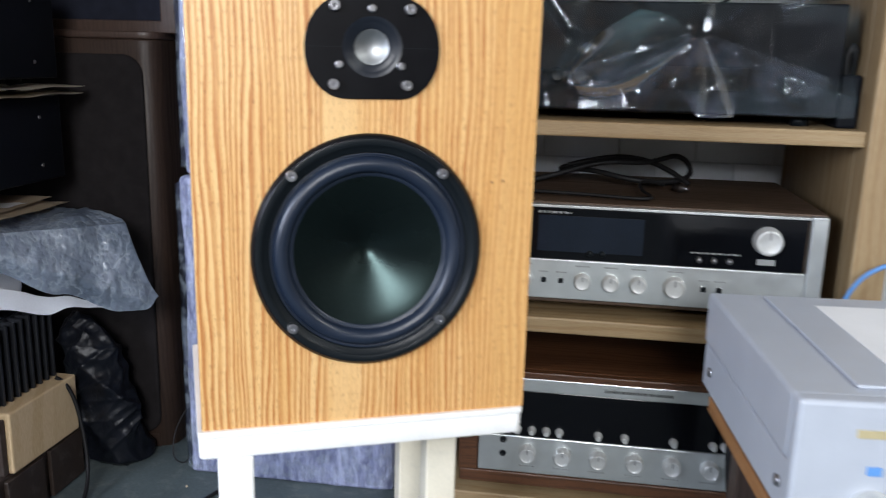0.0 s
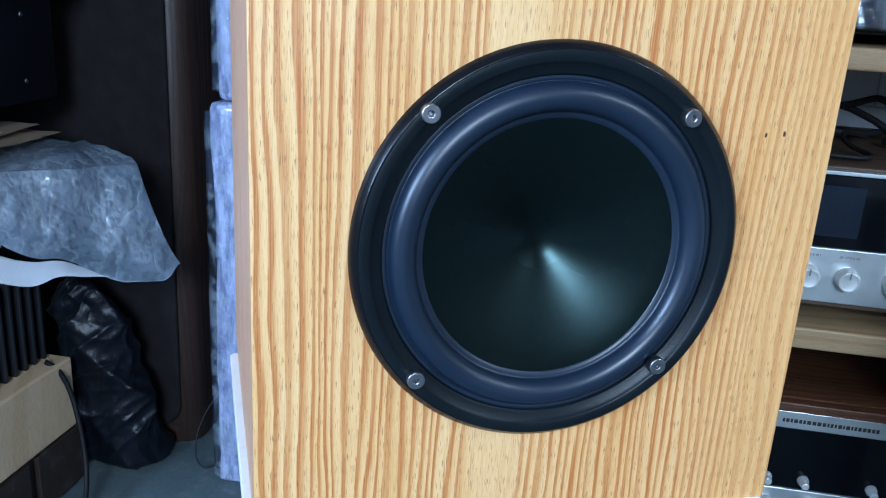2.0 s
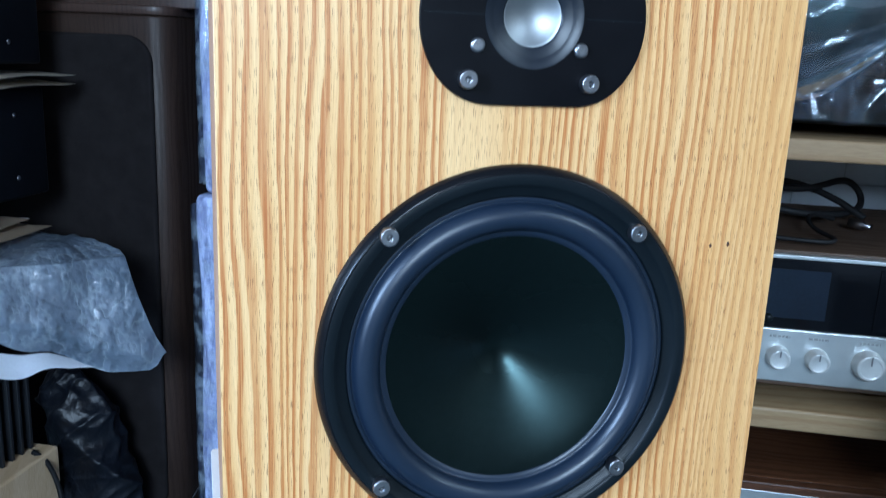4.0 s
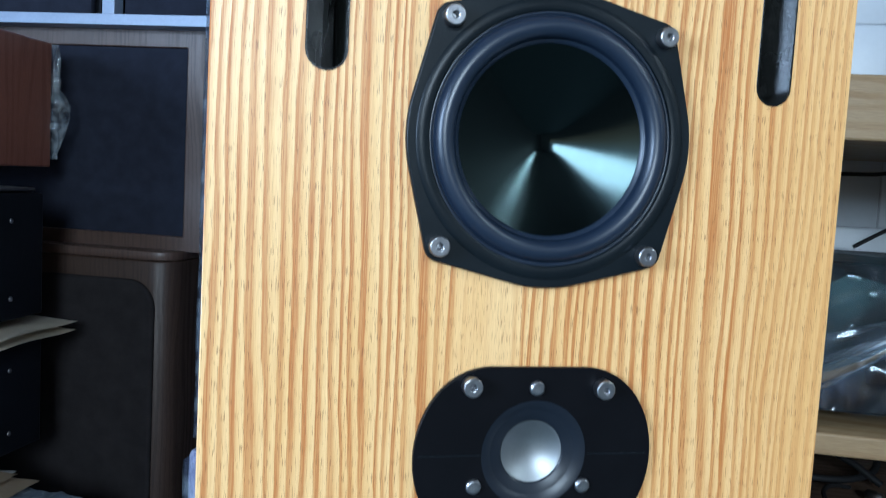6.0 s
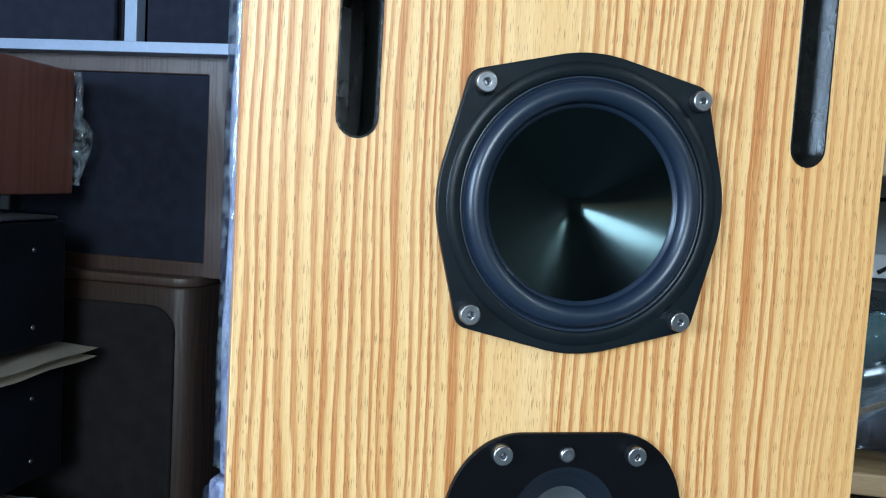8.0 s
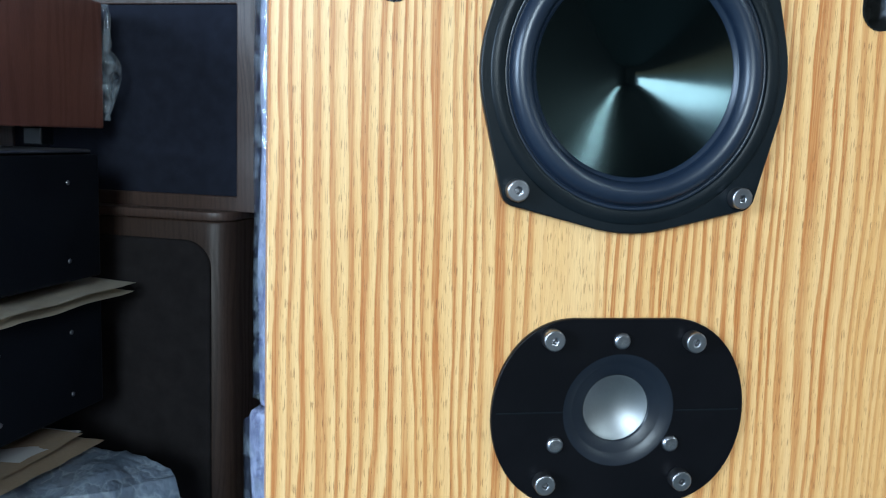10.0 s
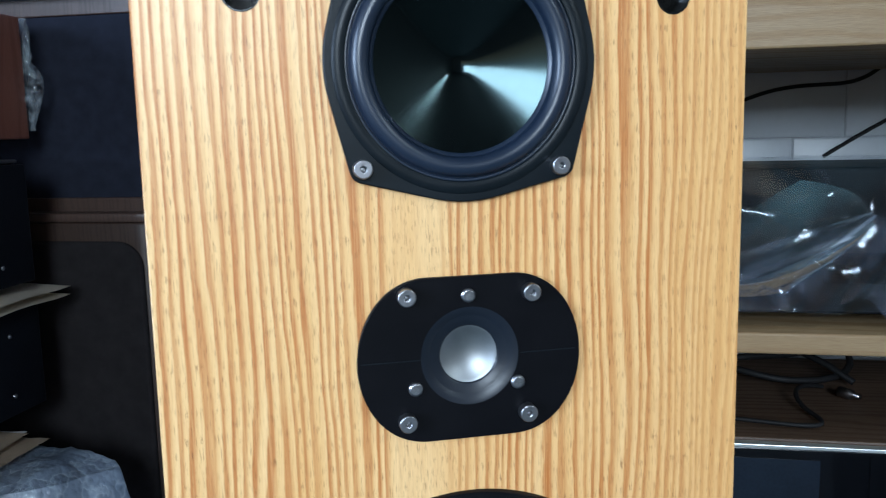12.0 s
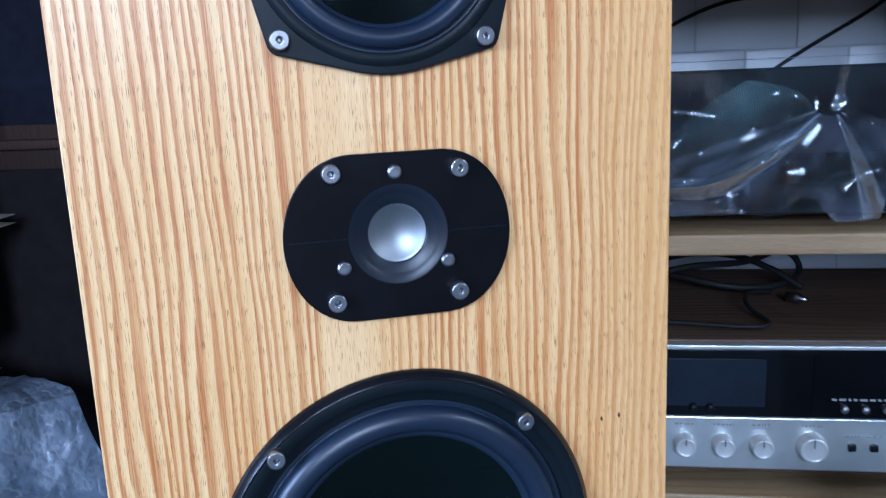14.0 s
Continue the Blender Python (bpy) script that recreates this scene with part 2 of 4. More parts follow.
FRAME_WOOD = wood("grille_frame_wood", (0.068, 0.041, 0.032), (0.047, 0.029, 0.022), (0.047, 0.028, 0.020), (0.06, 0.03, 0.02), "Z", 140, 0.4, 0.1)
REDWOOD = wood("red_mahogany", (0.15, 0.060, 0.041), (0.125, 0.048, 0.032), (0.112, 0.042, 0.029), (0.085, 0.028, 0.018), "Z", 80, 0.35, 0.2, 0.5)
EDGE_WOOD = wood("orange_edge", (0.40, 0.19, 0.07), (0.30, 0.13, 0.045), (0.32, 0.14, 0.05), (0.18, 0.08, 0.03), "Y", 90, 0.5, 0.0, 0.3)
WHITE = plain("white_paint", (0.82, 0.81, 0.78), 0.45, vary=0.05, grime=0.12)
SHADED_CREAM = plain("shaded_cream_paint", (0.72, 0.66, 0.53), 0.5, vary=0.08, grime=0.15)
CAST = plain("satin_black_casting", (0.0045, 0.0068, 0.0088), 0.36, vary=0.2, scale=60, bump=0.15, spec=0.2)
TRIM_BLACK = plain("gloss_black_plate", (0.003, 0.003, 0.004), 0.36, vary=0.2, scale=60, bump=0.05, spec=0.12)
RUBBER = plain("rubber_surround", (0.0080, 0.0142, 0.0275), 0.35, vary=0.12, scale=60, bump=0.05)
RIM = plain("gloss_black_rim", (0.003, 0.0035, 0.005), 0.22, vary=0.2, scale=60, bump=0.1, spec=0.32)
WOOFER_CONE = plain("satin_black_cone", (0.021, 0.032, 0.0315), 0.28, 0.96, vary=0.12, scale=30, bump=0.0, spec=0.08)
CONE = plain("polished_black_cone", (0.0165, 0.0240, 0.0250), 0.125, 0.96, vary=0.12, scale=30, bump=0.0, spec=0.15)
WAVEGUIDE = plain("moulded_black_ring", (0.006, 0.0085, 0.014), 0.34, vary=0.15, scale=60, bump=0.1, spec=0.4)
SLOT = plain("port_black", (0.006, 0.0065, 0.006), 0.26, vary=0.3, bump=0.5, spec=0.28, grime=0.03)
STEEL = plain("bright_steel", (0.30, 0.30, 0.32), 0.30, 1.0, vary=0.15, scale=120, bump=0.1)
STEEL_DARK = plain("socket_steel", (0.25, 0.25, 0.26), 0.4, 1.0, vary=0.2, scale=120)
DOME = plain("silver_dome", (0.31, 0.32, 0.33), 0.44, 1.0, vary=0.06, scale=60, bump=0.03)
BLACK_CASE = plain("black_enamel", (0.0043, 0.0052, 0.0075), 0.5, vary=0.3, bump=0.15, spec=0.08)
HEATSINK = plain("black_anodised", (0.010, 0.011, 0.014), 0.45, vary=0.25)
CLOTH = plain("black_grille_cloth", (0.0155, 0.0175, 0.027), 0.85, vary=0.3, scale=150, bump=0.6, spec=0.05)
BROWN_CLOTH = plain("brown_grille_cloth", (0.017, 0.015, 0.0155), 0.85, vary=0.3, scale=150, bump=0.6, spec=0.05)
GLASS_BLACK = plain("dial_glass", (0.003, 0.0035, 0.005), 0.14, vary=0.2, bump=0.0, coat=0.03, spec=0.16)
DIAL = plain("dial_window", (0.010, 0.015, 0.025), 0.16, vary=0.3, bump=0.0, coat=0.03, spec=0.2)
ALU = plain("brushed_aluminium", (0.57, 0.60, 0.60), 0.33, 0.75, vary=0.06, scale=150, bump=0.06)
KNOB = plain("turned_aluminium", (0.62, 0.63, 0.62), 0.38, 0.55, vary=0.12, scale=150, bump=0.1)
SILVER = plain("silver_enamel", (0.45, 0.48, 0.53), 0.42, 0.12, vary=0.06, scale=90, bump=0.08)
PAPER = plain("white_paper", (0.80, 0.80, 0.80), 0.7, vary=0.05)
INK = plain("black_ink", (0.02, 0.02, 0.02), 0.5, vary=0.1, bump=0)
GREY_INK = plain("grey_ink", (0.25, 0.26, 0.26), 0.5, vary=0.1, bump=0)
GOLD = plain("gold_badge", (0.62, 0.52, 0.30), 0.4, 0.4, vary=0.1)
BLUE = plain("blue_plastic", (0.10, 0.28, 0.60), 0.4, vary=0.1)
CABLE = plain("black_cable", (0.010, 0.010, 0.011), 0.55, vary=0.2, spec=0.2)
CARD = plain("cardboard", (0.42, 0.33, 0.23), 0.8, vary=0.12, scale=30, grime=0.15)
PALE_CARD = plain("pale_cardboard", (0.60, 0.54, 0.44), 0.8, vary=0.10, scale=30, grime=0.12)
FOAM = plain("white_foam", (0.74, 0.76, 0.80), 0.6, vary=0.06, scale=50, bump=0.3)
PURPLE = plain("purple_print", (0.20, 0.05, 0.28), 0.5, vary=0.2)
BLUE_SHELF = plain("blue_grey_steel", (0.22, 0.27, 0.38), 0.4, vary=0.12)
DARK_CRATE = plain("dark_stained_board", (0.030, 0.018, 0.013), 0.6, vary=0.4, scale=25, grime=0.1)
TILE = plain("white_glazed_tile", (0.46, 0.49, 0.53), 0.36, vary=0.05, scale=15, bump=0.03, spec=0.45)
GROUT = plain("grey_grout", (0.38, 0.40, 0.43), 0.85, vary=0.15, bump=0.5)
FLOOR = plain("worn_green_grey_floor", (0.075, 0.10, 0.105), 0.75, vary=0.3, scale=22, bump=0.6, grime=0.2)
PLASTER = plain("dim_plaster", (0.23, 0.215, 0.205), 0.8, vary=0.06, scale=12, bump=0.3)
# teal and lavender haze tints put the film's reflections into its colour
CLEAR_FILM = film("clear_film", (0.22, 0.38, 0.45), 0.04, 0.07, 24, 0.0013)
HAZY_FILM = film("hazy_film", (0.36, 0.41, 0.60), 0.11, 0.08, 20, 0.0012, 26)
TEAL_FILM = film("rolled_film", (0.20, 0.42, 0.47), 0.26, 0.06, 9, 0.0010, 7)
LOOSE_FILM = film("loose_film", (0.45, 0.52, 0.58), 0.25, 0.08, 45, 0.003, 60)


def stretch_film():
    """Cling film over cartons: lavender white with upright pulled creases."""
    m, nt, b = blank("stretch_film")
    vec = nt.nodes.new("ShaderNodeTexCoord").outputs["Object"]
    pull = noise_at(nt, stretched(nt, vec, 90, 90, 22), 1, 6, 0.7)
    crinkle = calc(nt, "ABSOLUTE", calc(nt, "SUBTRACT", noise_at(nt, stretched(nt, vec, 1, 1, 0.6), 34, 4, 0.6), 0.5))
    blot = noise_at(nt, vec, 9, 4)
    col = mixed(nt, ramp(nt, pull, [(0.40, (0, 0, 0)), (0.62, (1, 1, 1))]), (0.14, 0.155, 0.27), (0.44, 0.475, 0.66))
    col = mixed(nt, ramp(nt, blot, [(0.4, (0, 0, 0)), (0.7, (0.6, 0.6, 0.6))]), col, (0.20, 0.215, 0.35))
    nt.links.new(col, b.inputs["Base Color"])
    b.inputs["Roughness"].default_value, b.inputs["Coat Weight"].default_value, b.inputs["Coat Roughness"].default_value = 0.3, 0.8, 0.12
    bumped(nt, b, calc(nt, "ADD", pull, calc(nt, "MULTIPLY", crinkle, 1.6)), 1.0, 0.006)
    return m


STRETCH = stretch_film()


def creased(name, c, rough_, spec, size, depth, coat=0.0):
    """Crumpled plastic sheet: sharp creases at two sizes."""
    m, nt, b = blank(name)
    vec = nt.nodes.new("ShaderNodeTexCoord").outputs["Object"]
    heights = []
    for k, sc in enumerate((size, size * 2.7)):
        n = noise_at(nt, stretched(nt, vec, 1, 1, 0.6), sc, 3, 0.5)
        heights.append(calc(nt, "MULTIPLY", calc(nt, "ABSOLUTE", calc(nt, "SUBTRACT", n, 0.5)), 1.0 if k == 0 else 0.45))
    folds = calc(nt, "ADD", heights[0], heights[1])
    grain = noise_at(nt, vec, size * 9, 2)
    col = mixed(nt, ramp(nt, folds, [(0.0, (1, 1, 1)), (0.22, (0, 0, 0))]), c, [min(1, v * 1.7) for v in c])
    col = mixed(nt, ramp(nt, grain, [(0.35, (0, 0, 0)), (0.7, (0.5, 0.5, 0.5))]), col, [v * 0.75 for v in c])
    nt.links.new(col, b.inputs["Base Color"])
    b.inputs["Roughness"].default_value, b.inputs["Specular IOR Level"].default_value, b.inputs["Coat Weight"].default_value = rough_, spec, coat
    bumped(nt, b, calc(nt, "ADD", folds, calc(nt, "MULTIPLY", grain, 0.12)), 1.0, depth)
    return m


BIN_BAG = creased("black_polythene", (0.0045, 0.0055, 0.0085), 0.38, 0.30, 14, 0.007)


def bubble_wrap():
    """Air-bubble film: rows of small domes under broad crumples, milky where it is doubled, fold shade and crease
    highlights painted in.
    """
    m, nt, b = blank("bubble_wrap")
    vec = nt.nodes.new("ShaderNodeTexCoord").outputs["Object"]
    cells = node(nt, "ShaderNodeTexVoronoi", Vector=vec, Scale=120.0, Randomness=0.35)
    dome = ramp(nt, cells.outputs["Distance"], [(0.0, (1, 1, 1)), (0.45, (0, 0, 0))])
    fold = calc(nt, "ABSOLUTE", calc(nt, "SUBTRACT", noise_at(nt, stretched(nt, vec, 1, 1, 0.55), 38, 3, 0.5), 0.5))
    broad = noise_at(nt, vec, 9, 3)
    # darker broad folds and pale crease highlights are put into the colour
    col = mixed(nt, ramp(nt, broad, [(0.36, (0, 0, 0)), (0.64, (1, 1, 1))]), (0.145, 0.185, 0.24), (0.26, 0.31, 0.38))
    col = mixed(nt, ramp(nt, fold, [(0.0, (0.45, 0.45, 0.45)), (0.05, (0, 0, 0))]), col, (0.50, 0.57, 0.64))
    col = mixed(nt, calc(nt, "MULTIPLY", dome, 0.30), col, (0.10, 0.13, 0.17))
    nt.links.new(col, b.inputs["Base Color"])
    b.inputs["Roughness"].default_value, b.inputs["Coat Weight"].default_value, b.inputs["Coat Roughness"].default_value = 0.4, 0.7, 0.14
    height = calc(nt, "ADD", calc(nt, "MULTIPLY", dome, 0.16), calc(nt, "MULTIPLY", fold, 1.5))
    bumped(nt, b, height, 0.8, 0.0045)
    return m


BUBBLE = bubble_wrap()


# ---- building blocks ----
def part(name, bm, material, parent=None, label="", m=None):
    """Links a bmesh (or a mesh) as one mesh object under a thing or a part."""
    if isinstance(bm, bmesh.types.BMesh):
        me = bpy.data.meshes.new(name)
        bm.to_mesh(me)
        bm.free()
    else:
        me = bm
    me.materials.append(material)
    ob = new(name, me)
    ob.parent = parent
    if m is not None:
        ob.matrix_basis = m
    if label:
        ob["label"] = label
    return ob


def thing(name, m, label, category, group="", kind=""):
    return_ob = new(name)
    return_ob.empty_display_size = 0.02
    return_ob.matrix_world = m
    return tagged(return_ob, label, category, group, kind)


def at_room(u, v, z, turn=0):
    return ROOM @ pose(u, v, z, 0, 0, turn)


def block(x0, x1, y0, y1, z0, z1, bevel=0.002, seg=2, jitter=0.0):
    bm = bmesh.new()
    bmesh.ops.create_cube(bm, size=1)
    for v in bm.verts:
        v.co = Vector(((x0 + x1) / 2 + v.co.x * (x1 - x0), (y0 + y1) / 2 + v.co.y * (y1 - y0), (z0 + z1) / 2 + v.co.z * (z1 - z0)))
    if jitter:
        for v in bm.verts:
            v.co += Vector([random.uniform(-jitter, jitter) for _ in range(3)])
    if bevel:
        bmesh.ops.bevel(bm, geom=bm.edges[:], offset=bevel, segments=seg, profile=0.5, affect="EDGES")
    return bm


FRONT = Matrix.Rotation(radians(90), 4, "X")


def turned(profile, n=64, front=True, smooth=True):
    """A turned form from (radius, height) pairs; height goes towards the front (-y), or up."""
    bm = bmesh.new()
    rings = []
    for r, h in profile:
        if r < 1e-6:
            rings.append([bm.verts.new((0, 0, h))])
        else:
            rings.append([bm.verts.new((r * math.cos(6.2831853 * k / n), r * math.sin(6.2831853 * k / n), h)) for k in range(n)])
    for a, b in zip(rings, rings[1:]):
        for k in range(n):
            j = (k + 1) % n
            if len(a) == 1 and len(b) == 1:
                continue
            if len(a) == 1:
                f = bm.faces.new((a[0], b[k], b[j]))
            elif len(b) == 1:
                f = bm.faces.new((a[k], b[0], a[j]))
            else:
                f = bm.faces.new((a[k], b[k], b[j], a[j]))
            f.smooth = smooth
    bmesh.ops.recalc_face_normals(bm, faces=bm.faces[:])
    if front:
        bmesh.ops.transform(bm, matrix=FRONT, verts=bm.verts[:])
    return bm


def plate(outline, holes, back, fore, bevel=0.0, front=True):
    """A flat plate with holes, from outlines in its plane, between two heights."""
    cu = bpy.data.curves.new("outline", "CURVE")
    cu.dimensions, cu.fill_mode, cu.extrude = "2D", "BOTH", (fore - back) / 2 - bevel
    cu.bevel_depth, cu.bevel_resolution = bevel, 1
    for pts in (outline, *holes):
        sp = cu.splines.new("POLY")
        sp.points.add(len(pts) - 1)
        for p, (x, y) in zip(sp.points, pts):
            p.co = (x, y, 0, 1)
        sp.use_cyclic_u = True
    ob = bpy.data.objects.new("outline", cu)
    me = bpy.data.meshes.new_from_object(ob)
    bpy.data.objects.remove(ob)
    bpy.data.curves.remove(cu)
    me.materials.clear()
    me.transform(Matrix.Translation((0, 0, (back + fore) / 2)))
    if front:
        me.transform(FRONT)
    bm = bmesh.new()
    bm.from_mesh(me)
    bmesh.ops.remove_doubles(bm, verts=bm.verts[:], dist=1e-6)
    bm.to_mesh(me)
    bm.free()
    return me


def cord(points, radius, res=6):
    """A round cable through points."""
    cu = bpy.data.curves.new("cord", "CURVE")
    cu.dimensions, cu.bevel_depth, cu.bevel_resolution, cu.resolution_u, cu.use_fill_caps = "3D", radius, 2, res, True
    sp = cu.splines.new("NURBS")
    sp.points.add(len(points) - 1)
    for p, co in zip(sp.points, points):
        p.co = (*co, 1)
    sp.use_endpoint_u, sp.order_u = True, 4
    ob = bpy.data.objects.new("cord", cu)
    me = bpy.data.meshes.new_from_object(ob)
    bpy.data.objects.remove(ob)
    bpy.data.curves.remove(cu)
    me.materials.clear()
    for f in me.polygons:
        f.use_smooth = True
    return me


def arc(cx, cy, r, a0, a1, n):
    return [(cx + r * math.cos(radians(a0 + (a1 - a0) * k / n)), cy + r * math.sin(radians(a0 + (a1 - a0) * k / n))) for k in range(n + 1)]


def round_rect(x0, x1, y0, y1, r, n=8):
    return arc(x1 - r, y1 - r, r, 0, 90, n) + arc(x0 + r, y1 - r, r, 90, 180, n) + arc(x0 + r, y0 + r, r, 180, 270, n) + arc(x1 - r, y0 + r, r, 270, 360, n)


def hull(pts):
    pts = sorted(set((round(x, 6), round(y, 6)) for x, y in pts))
    def side(seq):
        out = []
        for p in seq:
            while len(out) > 1 and (out[-1][0] - out[-2][0]) * (p[1] - out[-2][1]) - (out[-1][1] - out[-2][1]) * (p[0] - out[-2][0]) <= 0:
                out.pop()
            out.append(p)
        return out[:-1]
    return side(pts) + side(pts[::-1])


def sheet(nu, nv, shape, thickness=0.0, smooth=True):
    """A soft sheet: shape(s, t) gives the place of the point at s, t in 0..1."""
    bm = bmesh.new()
    grid = [[bm.verts.new(shape(i / nu, j / nv)) for j in range(nv + 1)] for i in range(nu + 1)]
    for i in range(nu):
        for j in range(nv):
            bm.faces.new((grid[i][j], grid[i + 1][j], grid[i + 1][j + 1], grid[i][j + 1])).smooth = smooth
    if thickness:
        bmesh.ops.solidify(bm, geom=bm.faces[:], thickness=thickness)
        for f in bm.faces:
            f.smooth = smooth
    bmesh.ops.recalc_face_normals(bm, faces=bm.faces[:])
    return bm


def portion(shape, s0, s1, t0, t1):
    """The same soft sheet, from s0 to s1 and t0 to t1 alone."""
    return lambda s, t: shape(s0 + (s1 - s0) * s, t0 + (t1 - t0) * t)


def rough(p, size, amount, detail=3):
    """A noise offset at a place."""
    return noise.fractal(Vector(p) * size, 0.9, 2.0, detail) * amount


# ---- the room ----
BACK, LEFT, RIGHT, REAR, TOP = 0.86, -1.5, 3.3, -3.2, 2.45
tagged(part("floor", block(LEFT, RIGHT, REAR, BACK, -0.1, 0.0, 0), FLOOR, m=ROOM), "worn grey-green shop floor with specks of dirt", "floor", kind="structure")
tagged(part("ceiling", block(LEFT - 0.1, RIGHT + 0.1, REAR - 0.1, BACK + 0.1, TOP, TOP + 0.1, 0), PLASTER, m=ROOM), "plain dim plastered ceiling", "ceiling", kind="structure")
tagged(part("wall_back", block(LEFT, RIGHT, BACK, BACK + 0.1, 0, TOP, 0), GROUT, m=ROOM), "back wall covered in white glazed tiles", "wall", kind="structure")
tagged(part("wall_side_b", block(RIGHT, RIGHT + 0.1, REAR, BACK + 0.1, 0, TOP, 0), PLASTER, m=ROOM), "plain dim plastered side wall", "wall", kind="structure")


def wall_side():
    """The side wall, with a window opening."""
    bm = bmesh.new()
    for y0, y1, z0, z1 in ((REAR, -2.5, 0, TOP), (-1.4, BACK + 0.1, 0, TOP), (-2.5, -1.4, 0, 0.8), (-2.5, -1.4, 1.95, TOP)):
        b = block(LEFT - 0.1, LEFT, y0, y1, z0, z1, 0)
        me = bpy.data.meshes.new("piece")
        b.to_mesh(me)
        b.free()
        bm.from_mesh(me)
        bpy.data.meshes.remove(me)
    return bm


tagged(part("wall_side_a", wall_side(), PLASTER, m=ROOM), "plain dim plastered side wall with a window opening", "wall", kind="structure")


def wall_opening():
    """The wall behind the walk, with the wide opening that lets the daylight in."""
    bm = bmesh.new()
    for x0, x1, z0, z1 in ((LEFT, 0.1, 0, TOP), (1.5, RIGHT, 0, TOP), (0.1, 1.5, 0, 0.6), (0.1, 1.5, 2.25, TOP)):
        b = block(x0, x1, REAR - 0.1, REAR, z0, z1, 0)
        me = bpy.data.meshes.new("piece")
        b.to_mesh(me)
        b.free()
        bm.from_mesh(me)
        bpy.data.meshes.remove(me)
    return bm


tagged(part("wall_front", wall_opening(), PLASTER, m=ROOM), "plastered wall with a wide open shopfront", "wall", kind="structure")


# ---- the loudspeaker ----
BASE, SX, SY = 0.345, 0.0015, 0.0095
W, WB, DEEP, HIGH = 0.1555, 0.1685, 0.27, 0.70


def stadium(cx, y0, y1, r, n=10):
    return arc(cx, y1, r, 0, 180, n) + arc(cx, y0, r, 180, 360, n)


speaker = thing("loudspeaker", pose(SX, SY, BASE), "light oak veneered three-way loudspeaker standing on a white stand", "loudspeaker")
PORT_LOW, PORT_HIGH = 0.8758 - BASE, 0.965 - BASE
PORT_X = (-0.1065, 0.1130)
ports = [stadium(x, PORT_LOW, PORT_HIGH, 0.0096) for x in PORT_X]
ports += [arc(-0.0035, 0.512 - BASE, 0.0985, 0, 357, 119), arc(-0.001, 0.8425 - BASE, 0.0630, 0, 356, 89), arc(0.0, 0.6930 - BASE, 0.0280, 0, 355, 71)]
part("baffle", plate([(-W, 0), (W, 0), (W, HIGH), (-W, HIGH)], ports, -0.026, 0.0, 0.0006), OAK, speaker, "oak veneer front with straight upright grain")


def cabinet_shell():
    """Sides, top, bottom and back behind the front panel, a little wider at the back."""
    bm = bmesh.new()
    front, back = 0.0262, DEEP
    def ring(y, w, lo, hi):
        return [bm.verts.new(p) for p in ((-w, y, lo), (w, y, lo), (w, y, hi), (-w, y, hi))]
    k = W + (WB - W) * front / back
    a, b = ring(front, k, 0, HIGH), ring(back, WB, 0, HIGH)
    c, d = ring(front, k - 0.018, 0.018, HIGH - 0.018), ring(back - 0.018, WB - 0.018, 0.018, HIGH - 0.018)
    for p, q in ((a, b), (d, c), (c, a)):
        for i in range(4):
            bm.faces.new((p[i], p[(i + 1) % 4], q[(i + 1) % 4], q[i]))
    bm.faces.new(b), bm.faces.new(d)
    bmesh.ops.recalc_face_normals(bm, faces=bm.faces[:])
    return bm


part("cabinet_body", cabinet_shell(), OAK_SIDE, speaker, "reddish oak veneered sides")
edge_l = bmesh.new()
for s in (-1, 1):
    pts = [(s * W, 0.0006), (s * (W + (WB - W) * 0.1), 0.0262), (s * (W - 0.002), 0.0262), (s * (W - 0.002), 0.0006)]
    lo, hi = [[edge_l.verts.new((x + s * 0.0002, y, z)) for x, y in pts] for z in (0.0005, HIGH - 0.0005)]
    for i in range(4):
        edge_l.faces.new((lo[i], lo[(i + 1) % 4], hi[(i + 1) % 4], hi[i]))
    edge_l.faces.new(lo), edge_l.faces.new(hi)
bmesh.ops.recalc_face_normals(edge_l, faces=edge_l.faces[:])
part("edge_banding", edge_l, OAK_SIDE, speaker)
for x in PORT_X:
    inner, outer = stadium(x, PORT_LOW, PORT_HIGH, 0.0086), stadium(x, PORT_LOW, PORT_HIGH, 0.0094)
    port = part("port_slot", plate(outer, [inner], -0.16, 0.0003), SLOT, speaker, "deep black slot port")
    part("port_end", plate(outer, [], -0.166, -0.1605), SLOT, port)


def hexagon(r, cx=0, cy=0):
    return [(cx + r * math.cos(radians(60 * k + 15)), cy + r * math.sin(radians(60 * k + 15))) for k in range(6)]


cap_screw = plate(arc(0, 0, 0.0041, 0, 345, 23), [hexagon(0.0022)], 0.0, 0.0060, 0.0006)
cap_floor = turned([(0, 0.0030), (0.0026, 0.0030), (0.0026, 0.0)], 12)
cap_floor_mesh = bpy.data.meshes.new("socket")
cap_floor.to_mesh(cap_floor_mesh)
cap_floor.free()
small_head = turned([(0.0, 0.0020), (0.0024, 0.0020), (0.0028, 0.0020), (0.0030, 0.0019), (0.0036, 0.0013), (0.0037, 0.0012), (0.0038, 0.0)], 20)
small_mesh = bpy.data.meshes.new("small_screw")
small_head.to_mesh(small_mesh)
small_head.free()
cross_mesh = plate([(-0.0019, -0.0004), (-0.0004, -0.0004), (-0.0004, -0.0019), (0.0004, -0.0019), (0.0004, -0.0004), (0.0019, -0.0004),
                    (0.0019, 0.0004), (0.0004, 0.0004), (0.0004, 0.0019), (-0.0004, 0.0019), (-0.0004, 0.0004), (-0.0019, 0.0004)], [], 0.0019, 0.00212)
